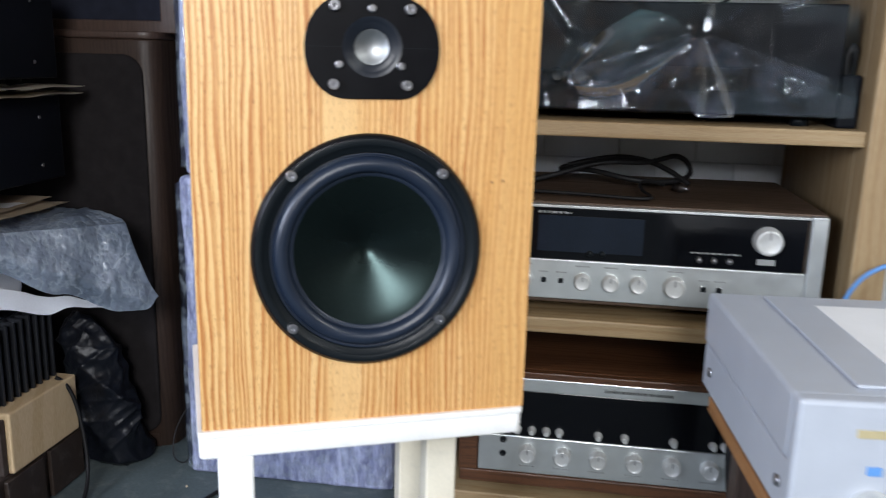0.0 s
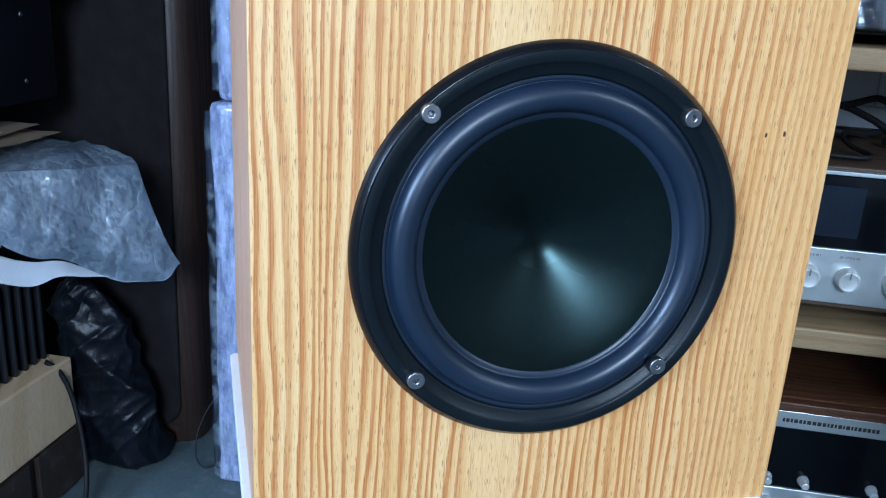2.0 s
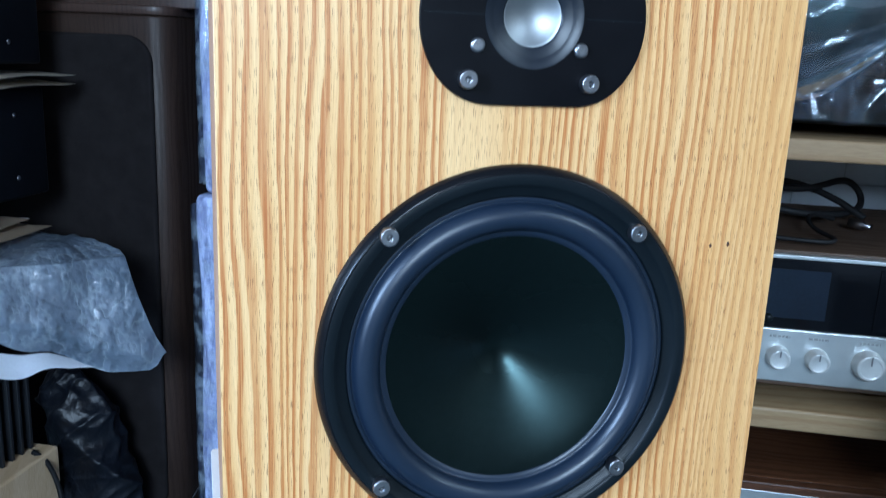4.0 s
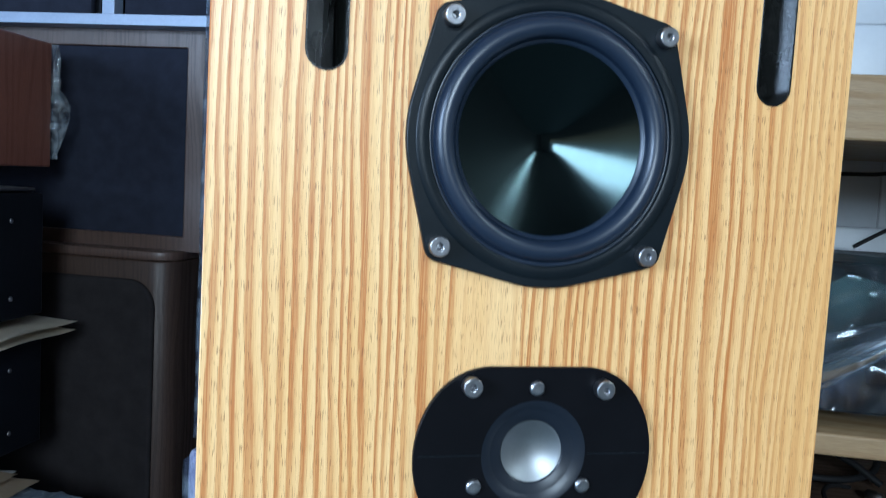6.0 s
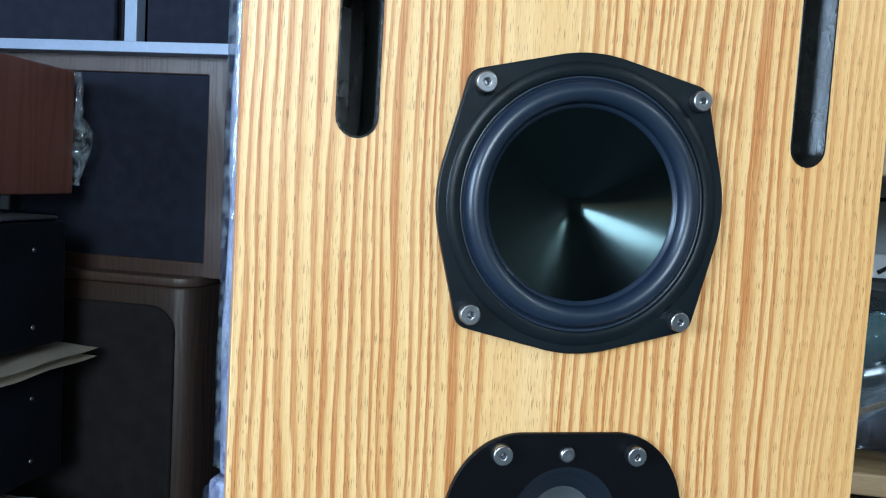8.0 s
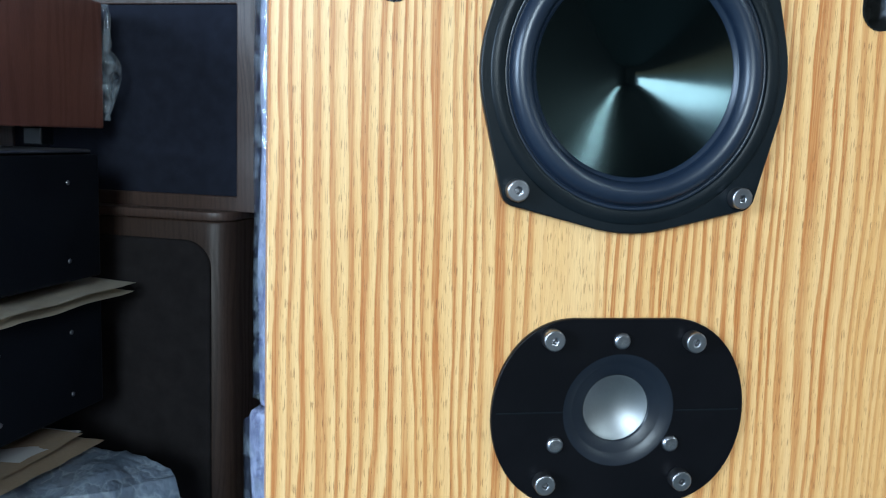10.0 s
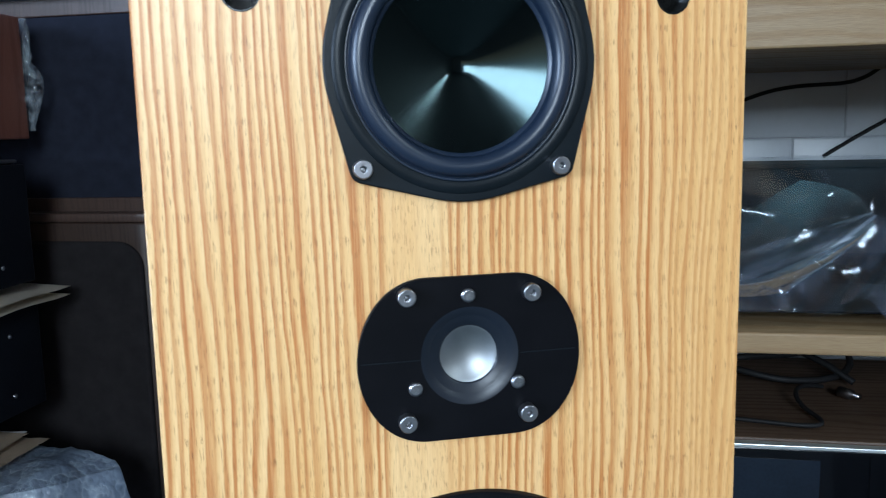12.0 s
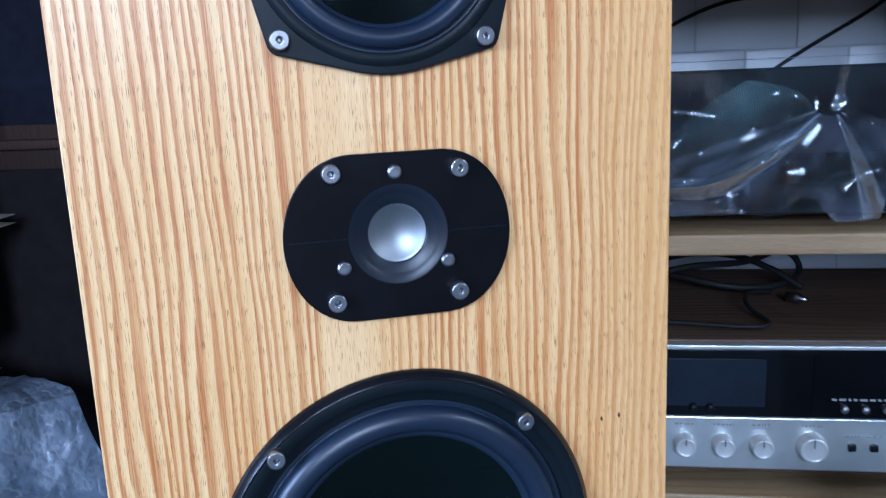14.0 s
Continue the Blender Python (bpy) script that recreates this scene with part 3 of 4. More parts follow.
for me, ma in ((cap_screw, STEEL), (cap_floor_mesh, STEEL_DARK), (small_mesh, STEEL), (cross_mesh, STEEL_DARK)):
    me.materials.append(ma)


def shared(name, me, parent, m, label=""):
    ob = new(name, me)
    ob.parent, ob.matrix_basis = parent, m
    if label:
        ob["label"] = label
    return ob


def joined(name, meshes):
    """One mesh out of several, each with its own material."""
    bm, mats = bmesh.new(), []
    for me in meshes:
        start = len(bm.faces)
        bm.from_mesh(me)
        bm.faces.ensure_lookup_table()
        mats.append(me.materials[0])
        for f in bm.faces[start:]:
            f.material_index = len(mats) - 1
    out = bpy.data.meshes.new(name)
    bm.to_mesh(out)
    bm.free()
    for ma in mats:
        out.materials.append(ma)
    return out


SCREW = joined("socket_screw", [cap_screw, cap_floor_mesh])
SMALL = joined("cross_screw", [small_mesh, cross_mesh])


def bolt(parent, x, y, h, turn=0.0):
    shared("socket_screw", SCREW, parent, pose(x, -h, y, 0, turn, 0), "bright steel socket screw")


def half_roll(r0, r1, base, rise, n=14):
    return [(r0 + (r1 - r0) * (1 - math.cos(math.pi * k / n)) / 2, base + rise * math.sin(math.pi * k / n)) for k in range(n + 1)]


for x, z, r in ((0.1142, 0.5729 - BASE, 0.0008), (0.1252, 0.5737 - BASE, 0.0009)):
    part("knot", turned([(0, 0.0003), (r, 0.0003), (r * 1.3, -0.0002)], 12), WALNUT, speaker, "small dark pin knot", pose(x, 0, z) @ Matrix.Diagonal((0.8, 1, 1.5, 1)))

def dished(r, top, depth, r0, power, n=14):
    """A cone's profile from its rim inwards, with a rounded bottom inside radius r0."""
    def at(q):
        return top - depth * (1 - q / r) ** power
    slope = (at(r0 + 1e-5) - at(r0)) / 1e-5
    out = [(r0 + (r - r0) * (1 - k / n), at(r0 + (r - r0) * (1 - k / n))) for k in range(n + 1)]
    for k in range(1, 7):
        q = r0 * (1 - k / 6)
        out.append((q, at(r0) - slope * r0 / 2 * (1 - (q / r0) ** 2)))
    return out


# the woofer
woofer = part("woofer", turned([(0.0900, -0.02), (0.0900, 0.0030), (0.0912, 0.0040), (0.0955, 0.0046), (0.0962, 0.0058), (0.0972, 0.0064), (0.1012, 0.0066), (0.1022, 0.0064)], 128),
              CAST, speaker, "round black cast frame of the bass driver", pose(-0.0014, 0, 0.5096 - BASE) @ Matrix.Diagonal((1.005, 1, 1.02, 1)))
part("outer_rim", turned([(0.1018, 0.0050), (0.1020, 0.0061), (0.1032, 0.0050), (0.1052, 0.0030), (0.1064, 0.0012), (0.1066, 0.0)], 128), RIM, woofer, "glossy black bevelled rim")
part("surround", turned([(0.0905, 0.0018), (0.0885, 0.0026), (0.0878, 0.0020)] + half_roll(0.0872, 0.0722, 0.0015, 0.0078, 18) + [(0.0712, 0.0014), (0.0690, 0.0008), (0.0684, -0.0004)], 128), RUBBER, woofer, "blue-black rubber surround")
part("cone", turned(dished(0.0690, 0.0003, 0.0262, 0.011, 1.18), 128), WOOFER_CONE, woofer, "polished black cone")
for x, y, a in ((-0.0683, 0.0697, 10), (0.0677, 0.0705, 30), (-0.0690, -0.0695, 48), (0.0680, -0.0680, 5)):
    bolt(woofer, (x - 0.0021) / 1.005, (y + 0.0024) / 1.02, 0.0050, a)

# the midrange driver
tabs = [p for sx in (-1, 1) for sy in (-1, 1) for p in arc(sx * 0.0507, sy * 0.051, 0.0066, 0, 350, 24)]
mid_out = hull(arc(0, 0, 0.0682, 0, 357, 119) + tabs)
mid = part("midrange", plate(mid_out, [arc(0, 0, 0.0592, 0, 356, 89)], 0.0, 0.0042, 0.0008), CAST, speaker, "black cast frame with four lugs", pose(-0.0010, 0, 0.8425 - BASE))
part("frame_ring", turned([(0.0586, -0.01), (0.0586, 0.0044), (0.0592, 0.0049), (0.0645, 0.0049), (0.0650, 0.0042)], 112), CAST, mid)
part("surround", turned([(0.0590, 0.0036), (0.0578, 0.0044), (0.0572, 0.0036)] + half_roll(0.0568, 0.0465, 0.0030, 0.0056, 16) + [(0.0460, 0.0026), (0.0448, 0.0018), (0.0444, 0.0008)], 112), RUBBER, mid, "blue-black rubber surround")
part("cone", turned(dished(0.0452, 0.0014, 0.0140, 0.0075, 1.0), 112), CONE, mid, "polished black cone")
for x, y, a in ((-0.0507, 0.0516, 0), (0.0516, 0.0508, 20), (-0.0520, -0.0509, 40), (0.0490, -0.0520, 12)):
    bolt(mid, x, y, 0.0042, a)

# the tweeter
cut = math.degrees(math.asin(0.0432 / 0.0578))
tw_out = []
for a0, a1 in ((-cut, cut), (180 - cut, 180 + cut)):
    sx = 1 if a0 < 0 else -1
    tw_out += [(sx * (0.022 + 0.0372 * max(0, math.cos(radians(b))) ** 0.92), (0.0434 if sx * b > 0 else 0.0426) * sx * math.sin(radians(b))) for b in range(-88, 89, 4)]
tweeter = part("tweeter", plate(tw_out, [arc(-0.0007, 0.0015, 0.0262, 0, 355, 71)], 0.0, 0.0030, 0.0004), TRIM_BLACK, speaker, "black tweeter plate cut flat above and below", pose(0.0007, 0, 0.6915 - BASE))
part("waveguide", turned([(0.0266, 0.0029), (0.0257, 0.0030), (0.0214, 0.0004), (0.0207, 0.0001), (0.0162, -0.0004), (0.0153, -0.0012), (0.0152, -0.006)], 80), WAVEGUIDE, tweeter, "", pose(-0.0007, 0, 0.0015))
part("dome", turned([(0.0155, -0.0012)] + [(0.0152 * (1 - k / 12), -0.0012 - 0.0046 * (1 - (1 - k / 12) ** 2)) for k in range(13)], 64), DOME, tweeter, "silvery inverted metal dome", pose(-0.0007, 0, 0.0015))
for x0, x1 in ((-0.0572, -0.0268), (0.0268, 0.0572)):
    part("seam", block(x0, x1, -0.00315, -0.0028, 0.0009, 0.0014, 0), CAST, tweeter)
for x, y, a in ((-0.0340, 0.0352, 20), (0.0317, 0.0340, 0), (-0.0350, -0.0305, 33), (0.0295, -0.0308, 50)):
    bolt(tweeter, x, y, 0.0030, a)
for x, y, a in ((-0.0013, 0.0338, 20), (-0.0300, -0.0138, 45), (0.0248, -0.0144, 10)):
    shared("cross_screw", SMALL, tweeter, pose(x, -0.0030, y, 0, a, 0), "small steel cross-head screw")

# ---- the white stand ----
stand = thing("speaker_stand", pose(0, 0, 0), "white painted wooden stand under the loudspeaker", "stand")
top_out = [(-0.1575, 0.0055), (0.1555, 0.0055), (0.168, 0.254), (-0.1710, 0.254)]


def soft_poly(pts, r=0.006):
    """Rounds the corners of a polygon."""
    out = []
    for i, p in enumerate(pts):
        a, b = Vector(pts[i - 1]) - Vector(p), Vector(pts[(i + 1) % len(pts)]) - Vector(p)
        a, b = a.normalized() * r, b.normalized() * r
        for k in range(5):
            t = k / 4
            q = Vector(p) + a * (1 - t) ** 2 + b * t ** 2
            out.append((q.x, q.y))
    return out


part("top_sheet", plate(soft_poly(top_out, 0.004), [], 0.3385, BASE - 0.0005, 0.0008, False), WHITE, stand)
part("top_board", plate(soft_poly([(x * 0.992, y + 0.002) for x, y in top_out], 0.005), [], 0.3175, 0.3383, 0.0015, False), WHITE, stand)
# right legs darker: shade under the top put into their cream
for x, y in ((-0.125, 0.020), (0.0875, 0.075), (-0.125, 0.230), (0.09, 0.230)):
    part("leg", block(x - 0.0165, x + 0.0165, y - 0.015, y + 0.015, 0.0, 0.3173, 0.0025), SHADED_CREAM if x > 0 else WHITE, stand)

# ---- the rack of receivers ----
rack = thing("storage_rack", at_room(0, 0, 0), "pale pine shelving rack full of vintage audio receivers", "shelf")
for z0, z1, v0 in ((0.030, 0.056, 0.405), (0.305, 0.328, 0.425), (0.585, 0.606, 0.425), (0.876, 0.935, 0.425)):
    part("shelf_board", block(-0.034, 0.5475, v0, 0.845, z0, z1, 0.0025), PINE, rack, m=pose(0, 0, 0))
for u0, u1, v0, v1 in ((0.548, 0.592, 0.415, 0.465), (0.550, 0.605, 0.765, 0.845), (-0.060, -0.0345, 0.43, 0.47), (-0.060, -0.0345, 0.80, 0.845)):
    part("upright", block(u0, u1, v0, v1, 0.0, 1.30, 0.003), PINE_UP, rack)
part("side_panel", block(0.5482, 0.560, 0.4655, 0.764, 0.31, 1.20, 0.001), PINE_UP, rack)


def knob(r, h, n=36):
    """A turned knob with a chamfered face and a small pointer dimple."""
    return turned([(r * 1.06, 0.0), (r * 1.06, h * 0.15), (r, h * 0.2), (r * 0.97, h * 0.85), (r * 0.95, h * 0.9), (r * 0.88, h), (r * 0.86, h), (r * 0.75, h), (r * 0.73, h), (r * 0.70, h * 0.96), (r * 0.68, h * 0.955), (r * 0.1, h * 0.955), (0.0, h * 0.955)], n)


def mesh_of(bm, material, name="piece"):
    me = bpy.data.meshes.new(name)
    bm.to_mesh(me)
    bm.free()
    me.materials.append(material)
    return me


def bars(parent, x, z, width, height, y, mat_, n=5, seed=1):
    """A line of writing too small to read: a row of bars."""
    r, cx = random.Random(seed), x
    bm = bmesh.new()
    while cx < x + width:
        w = min(r.uniform(0.5, 1.4) * width / n * 0.7, x + width - cx)
        if w > 0.0006:
            bb = block(cx, cx + w, y - 0.0003, y, z, z + height, 0)
            me = bpy.data.meshes.new("bar")
            bb.to_mesh(me)
            bb.free()
            bm.from_mesh(me)
            bpy.data.meshes.remove(me)
        cx += w + width / n * 0.3
    return part("lettering", bm, mat_, parent)


# the upper receiver, origin at the front middle of its base
rx = 0.2705
receiver = thing("stereo_receiver", at_room(rx, 0.44, 0.328), "silver-fronted vintage stereo receiver with black dial and brown case", "receiver")
rw = 0.2505
part("case", block(-rw, rw, 0.006, 0.315, 0.018, 0.164, 0.002), BROWN_TOP, receiver, "dusty brown veneered case")
part("front_panel", block(-rw + 0.002, rw - 0.023, -0.004, 0.0058, 0.026, 0.083, 0.0012), ALU, receiver, "brushed aluminium control panel")
part("side_trim", block(rw - 0.0225, rw - 0.001, -0.006, 0.0058, 0.022, 0.162, 0.002), ALU, receiver)
part("dial_glass", block(-rw + 0.002, rw - 0.0265, -0.003, 0.0058, 0.0834, 0.1565, 0.001), GLASS_BLACK, receiver, "black dial glass")
part("top_trim", block(-rw + 0.002, rw - 0.023, -0.005, 0.0058, 0.157, 0.161, 0.0008), ALU, receiver, "thin bright trim strip")
part("dial_window", block(-0.135, 0.010, -0.0037, -0.0031, 0.095, 0.146, 0), DIAL, receiver)
part("divider", block(0.0560, 0.0585, -0.0045, -0.0031, 0.088, 0.152, 0.0004), GLASS_BLACK, receiver)
for u in (-0.2, 0.2):
    for v in (0.05, 0.27):
        part("foot", turned([(0, 0), (0.013, 0.0), (0.014, 0.018), (0, 0.018)], 20, False), CAST, receiver, m=pose(u, v, 0))
tune = part("tuning_knob", knob(0.0185, 0.017), KNOB, receiver, "large turned aluminium tuning knob", pose(0.444 - rx, -0.003, 0.126))
part("pointer", block(-0.0008, 0.0008, -0.0172, -0.0160, 0.004, 0.0165, 0), STEEL_DARK, tune)
part("badge", block(0.433 - rx, 0.457 - rx, -0.0036, -0.0031, 0.092, 0.100, 0), GREY_INK, receiver)
for k, (u, r) in enumerate(((0.201, 0.0112), (0.240, 0.0112), (0.278, 0.0112), (0.327, 0.0145), (0.120, 0.0112), (0.080, 0.0112))):
    kn = part("knob", knob(r, 0.014), KNOB, receiver, "turned aluminium knob", pose(u - rx, -0.004, 0.0535))
    part("pointer", block(-0.0007, 0.0007, -0.0142, -0.0130, 0.003, r * 0.9, 0), STEEL_DARK, kn)
    bars(receiver, u - rx - 0.010, 0.074, 0.020, 0.0022, -0.0042, GREY_INK, 5, k)
for k, u in enumerate((0.171, 0.147, 0.366, 0.387)):
    part("push_button", block(u - rx - 0.0036, u - rx + 0.0036, -0.009, -0.0035, 0.050, 0.0572, 0.0008), CAST, receiver)
    bars(receiver, u - rx - 0.007, 0.064, 0.014, 0.002, -0.0042, GREY_INK, 3, 20 + k)
for k, u in enumerate((0.209, 0.226, 0.357, 0.377, 0.397)):
    part("toggle", turned([(0.0042, 0), (0.0042, 0.004), (0.0030, 0.006), (0, 0.006)], 16), STEEL_DARK if k > 1 else CAST, receiver, m=pose(u - rx, -0.0032, 0.0945))
bars(receiver, 0.345 - rx, 0.103, 0.066, 0.0022, -0.0035, GREY_INK, 9, 40)
bars(receiver, 0.135 - rx, 0.149, 0.046, 0.003, -0.0035, GREY_INK, 6, 41)

# the lower receiver in its walnut case
mx = 0.262
amp2 = thing("walnut_receiver", at_room(mx, 0.43, 0.056), "vintage silver and black receiver in a walnut veneered case", "receiver")
mw = 0.226
part("case", block(-mw, mw, 0.008, 0.36, 0.008, 0.188, 0.003), WALNUT, amp2, "dark walnut veneered case")
for z0, z1 in ((0.008, 0.027), (0.1775, 0.188)):
    part("case_rail", block(-mw + 0.001, mw - 0.001, -0.006, 0.0078, z0, z1, 0.0015), WALNUT, amp2)
for s in (-1, 1):
    part("case_cheek", block(s * mw - (0.027 if s > 0 else 0.001), s * mw + (0.001 if s > 0 else 0.027), -0.006, 0.0078, 0.0272, 0.1772, 0.0015), WALNUT, amp2)
part("control_panel", block(-mw + 0.028, mw - 0.0275, -0.003, 0.0078, 0.0275, 0.085, 0.001), ALU, amp2, "brushed aluminium control panel")
part("dial_glass", block(-mw + 0.028, mw - 0.0275, -0.001, 0.0078, 0.0853, 0.157, 0.001), GLASS_BLACK, amp2, "black dial glass")
part("name_strip", block(-mw + 0.028, mw - 0.0275, -0.003, 0.0078, 0.1573, 0.1772, 0.001), ALU, amp2, "brushed aluminium strip with dark lettering shapes")
bars(amp2, 0.243 - mx, 0.1645, 0.096, 0.0042, -0.0032, INK, 22, 60)
for k, u in enumerate((0.137, 0.188, 0.240, 0.292, 0.345, 0.398, 0.440)):
    kn = part("knob", knob(0.0125, 0.015), KNOB, amp2, "turned aluminium knob", pose(u - mx, -0.003, 0.0605))
    part("pointer", block(-0.0007, 0.0007, -0.0152, -0.0140, 0.003, 0.011, 0), STEEL_DARK, kn)
    bars(amp2, u - mx - 0.012, 0.038, 0.024, 0.002, -0.0032, GREY_INK, 5, 70 + k)
for k, u in enumerate((0.121, 0.142, 0.163, 0.182, 0.238, 0.276, 0.345, 0.400, 0.416)):
    part("toggle", turned([(0.0052, 0), (0.0052, 0.003), (0.0040, 0.004), (0.0036, 0.0125), (0.0030, 0.0135), (0.0028, 0.0135), (0, 0.0135)], 16), KNOB, amp2, "bright steel toggle", pose(u - mx, -0.001, 0.0965) @ Matrix.Diagonal((1.15, 1, 1.15, 1)))
for z in (0.0785, 0.0565):
    part("socket", turned([(0.0050, 0), (0.0050, 0.0015), (0.0034, 0.0015), (0.0030, 0.0005), (0, 0.0004)], 20), CAST, amp2, m=pose(0.1005 - mx, -0.003, z))
for u in (-0.19, 0.19):
    for v in (0.04, 0.31):
        part("foot", turned([(0, 0), (0.012, 0.0), (0.012, 0.008), (0, 0.008)], 16, False), CAST, amp2, m=pose(u, v, 0))

# the black unit under clear film
deck = thing("black_audio_unit", at_room(0.30, 0.455, 0.606), "black audio component on a pine shelf, under clear film", "audio component")
part("case", block(-0.225, 0.215, 0.01, 0.34, 0.012, 0.150, 0.003), BLACK_CASE, deck)
part("front_panel", block(-0.226, 0.216, -0.002, 0.0098, 0.014, 0.158, 0.003), BLACK_CASE, deck)
part("display", block(-0.02, 0.10, -0.003, -0.0021, 0.045, 0.075, 0), GLASS_BLACK, deck)
for k, u in enumerate((-0.18, -0.15, -0.12)):
    part("knob", knob(0.009, 0.012), CAST, deck, "", pose(u, -0.002, 0.06))
for u in (-0.19, 0.18):
    for v in (0.04, 0.30):
        part("foot", turned([(0, 0), (0.012, 0.0), (0.012, 0.012), (0, 0.012)], 16, False), CAST, deck, m=pose(u, v, 0))


def fold(p, a, b, width, height):
    """A pulled fold along the line from a to b."""
    ax, ay, bx, by = *a, *b
    dx, dy = bx - ax, by - ay
    t = max(0, min(1, ((p[0] - ax) * dx + (p[1] - ay) * dy) / (dx * dx + dy * dy)))
    d = math.hypot(p[0] - ax - t * dx, p[1] - ay - t * dy)
    return height * math.exp(-(d / (width * (0.35 + t))) ** 2)


FACETS = [(random.Random(31 + k).uniform(-0.23, 0.22), random.Random(71 + k).uniform(0.0, 0.17), random.Random(11 + k).uniform(-0.22, 0.22), random.Random(51 + k).uniform(-0.30, 0.30)) for k in range(16)]


def film_shape(s, t):
    """Film pulled into flat facets, with sharp folds between, over the front and the top edge."""
    x, q = -0.232 + 0.456 * s, 0.225 * t
    z, over = 0.016 + min(q, 0.146), max(0.0, q - 0.146)
    near = sorted(((x - fx) ** 2 * 0.5 + (z - fz) ** 2 * 1.6, k) for k, (fx, fz, _, _) in enumerate(FACETS))
    lift = 0.0
    total = 0.0
    for d, k in near[:3]:
        fx, fz, gx, gz = FACETS[k]
        w = math.exp(-(d - near[0][0]) / 0.00025)
        lift += w * (0.007 + gx * (x - fx) + gz * (z - fz))
        total += w
    lift = max(0.0, lift / total)
    p = (x, z)
    lift += fold(p, (-0.20, 0.035), (-0.005, 0.112), 0.012, 0.014) + fold(p, (0.16, 0.03), (0.06, 0.105), 0.010, 0.012) + fold(p, (0.0, 0.03), (0.06, 0.105), 0.008, 0.010)
    lift += rough((x, z * 1.3, 2.3), 20, 0.0008, 1)
    return (x, -0.004 - lift * (1 - over * 6) + over, z + (0.004 + abs(rough((x, over, 5), 14, 0.002)) if over else 0))


cover = thing("clear_film_cover", at_room(0.30, 0.455, 0.606), "creased clear plastic film draped over the black audio component", "plastic cover")
part("front_sheet", sheet(120, 42, portion(film_shape, 0, 1, 0, 0.65)), CLEAR_FILM, cover)


def loop_shape(s, t):
    """A loose loop of film standing off the front, from the lower side up to the knot."""
    x, z = -0.128 + 0.140 * s, 0.054 + 0.062 * s
    wide = 0.008 + 0.036 * max(0.0, math.sin(3.1416 * min(1, 0.08 + 0.70 * s ** 0.9))) ** 0.8
    k = t * 2 - 1
    return (x - 0.40 * wide * k - 0.045 * k ** 4 * s ** 3, -0.014 - 0.030 * math.cos(k * 1.57) * (0.35 + 0.65 * math.sin(3.1416 * min(1, s * 0.8 + 0.1))) - 0.001 * math.sin(s * 9 + t * 3), z + wide * k * 0.95)


def fan_shape(s, t):
    """Pleats of film that spread downwards from the knot."""
    a = radians(-155 + 130 * t)
    r = 0.012 + (0.100 + 0.05 * math.cos(a) ** 2) * s * (1 + 0.35 * noise.noise(Vector((a * 3.1, 0.4, 2.0))))
    pleat = 0.0075 * math.sin(a * 5.3 + 0.6) + 0.003 * math.sin(a * 12 + 1 + 2 * s)
    return (0.030 + r * math.cos(a) * 1.25, -0.018 + 0.006 * s + pleat * (0.25 + s), max(0.010, 0.122 + r * math.sin(a) * 0.9))


part("loose_loop", sheet(60, 30, loop_shape), TEAL_FILM, cover, "hazy standing loop of film")
part("pleated_fan", sheet(22, 90, fan_shape), HAZY_FILM, cover, "pleats gathered below a knot")
def gather_shape(s, t):
    """A tight crumple of film at the foot of the front."""
    x, z = -0.135 + 0.095 * s, 0.018 + 0.036 * t
    peak = abs(noise.noise(Vector((x * 45, z * 60, 1.7)))) + 0.6 * abs(noise.noise(Vector((x * 95, z * 120, 4.1))))
    return (x, -0.012 - 0.024 * peak * max(0.0, math.sin(math.pi * min(1, 0.1 + 0.9 * t))) * max(0.0, math.sin(math.pi * s)) ** 0.5, z)


part("crumpled_foot", sheet(46, 22, gather_shape, 0, False), HAZY_FILM, cover, "sharp crumple of film at the foot")
part("top_fold", sheet(120, 22, portion(film_shape, 0, 1, 0.65, 1)), CLEAR_FILM, cover)

# cables on the receiver and on the tiles
z = 0.4945
tagged(part("mains_cable", cord([(0.10, 0.60, z), (0.16, 0.62, z + 0.012), (0.22, 0.60, z + 0.045), (0.30, 0.63, z + 0.03), (0.345, 0.66, z + 0.055), (0.375, 0.67, z + 0.02), (0.35, 0.63, z + 0.006),
                                (0.27, 0.60, z + 0.008), (0.20, 0.64, z + 0.025), (0.14, 0.67, z + 0.01), (0.20, 0.70, z + 0.03), (0.30, 0.66, z + 0.05), (0.36, 0.62, z + 0.006)], 0.0042), CABLE, m=ROOM),
       "tangle of black mains cable lying on the receiver", "cable")
tagged(part("signal_cable", cord([(0.10, 0.50, z + 0.003), (0.18, 0.49, z + 0.004), (0.245, 0.475, z + 0.003), (0.29, 0.468, z + 0.003), (0.295, 0.49, z + 0.005), (0.275, 0.53, z + 0.006), (0.28, 0.57, z + 0.02), (0.32, 0.60, z + 0.006)], 0.0026), CABLE, m=ROOM),
       "thin black cable on the receiver's dusty top", "cable")
part_plug = part("cable_plug", turned([(0, 0), (0.006, 0.0), (0.006, 0.016), (0.003, 0.018), (0.003, 0.026), (0, 0.026)], 16), STEEL, m=at_room(0.335, 0.585, z + 0.006, 40))
tagged(part_plug, "small steel cable plug lying on the receiver", "plug")
tagged(part("wall_cable", cord([(0.16, 0.8545, 0.785), (0.25, 0.8545, 0.840), (0.33, 0.8545, 0.862), (0.40, 0.8545, 0.854), (0.44, 0.8545, 0.872), (0.47, 0.8545, 0.91)], 0.0028), CABLE, m=ROOM), "thin black cable running across white tiles", "cable")
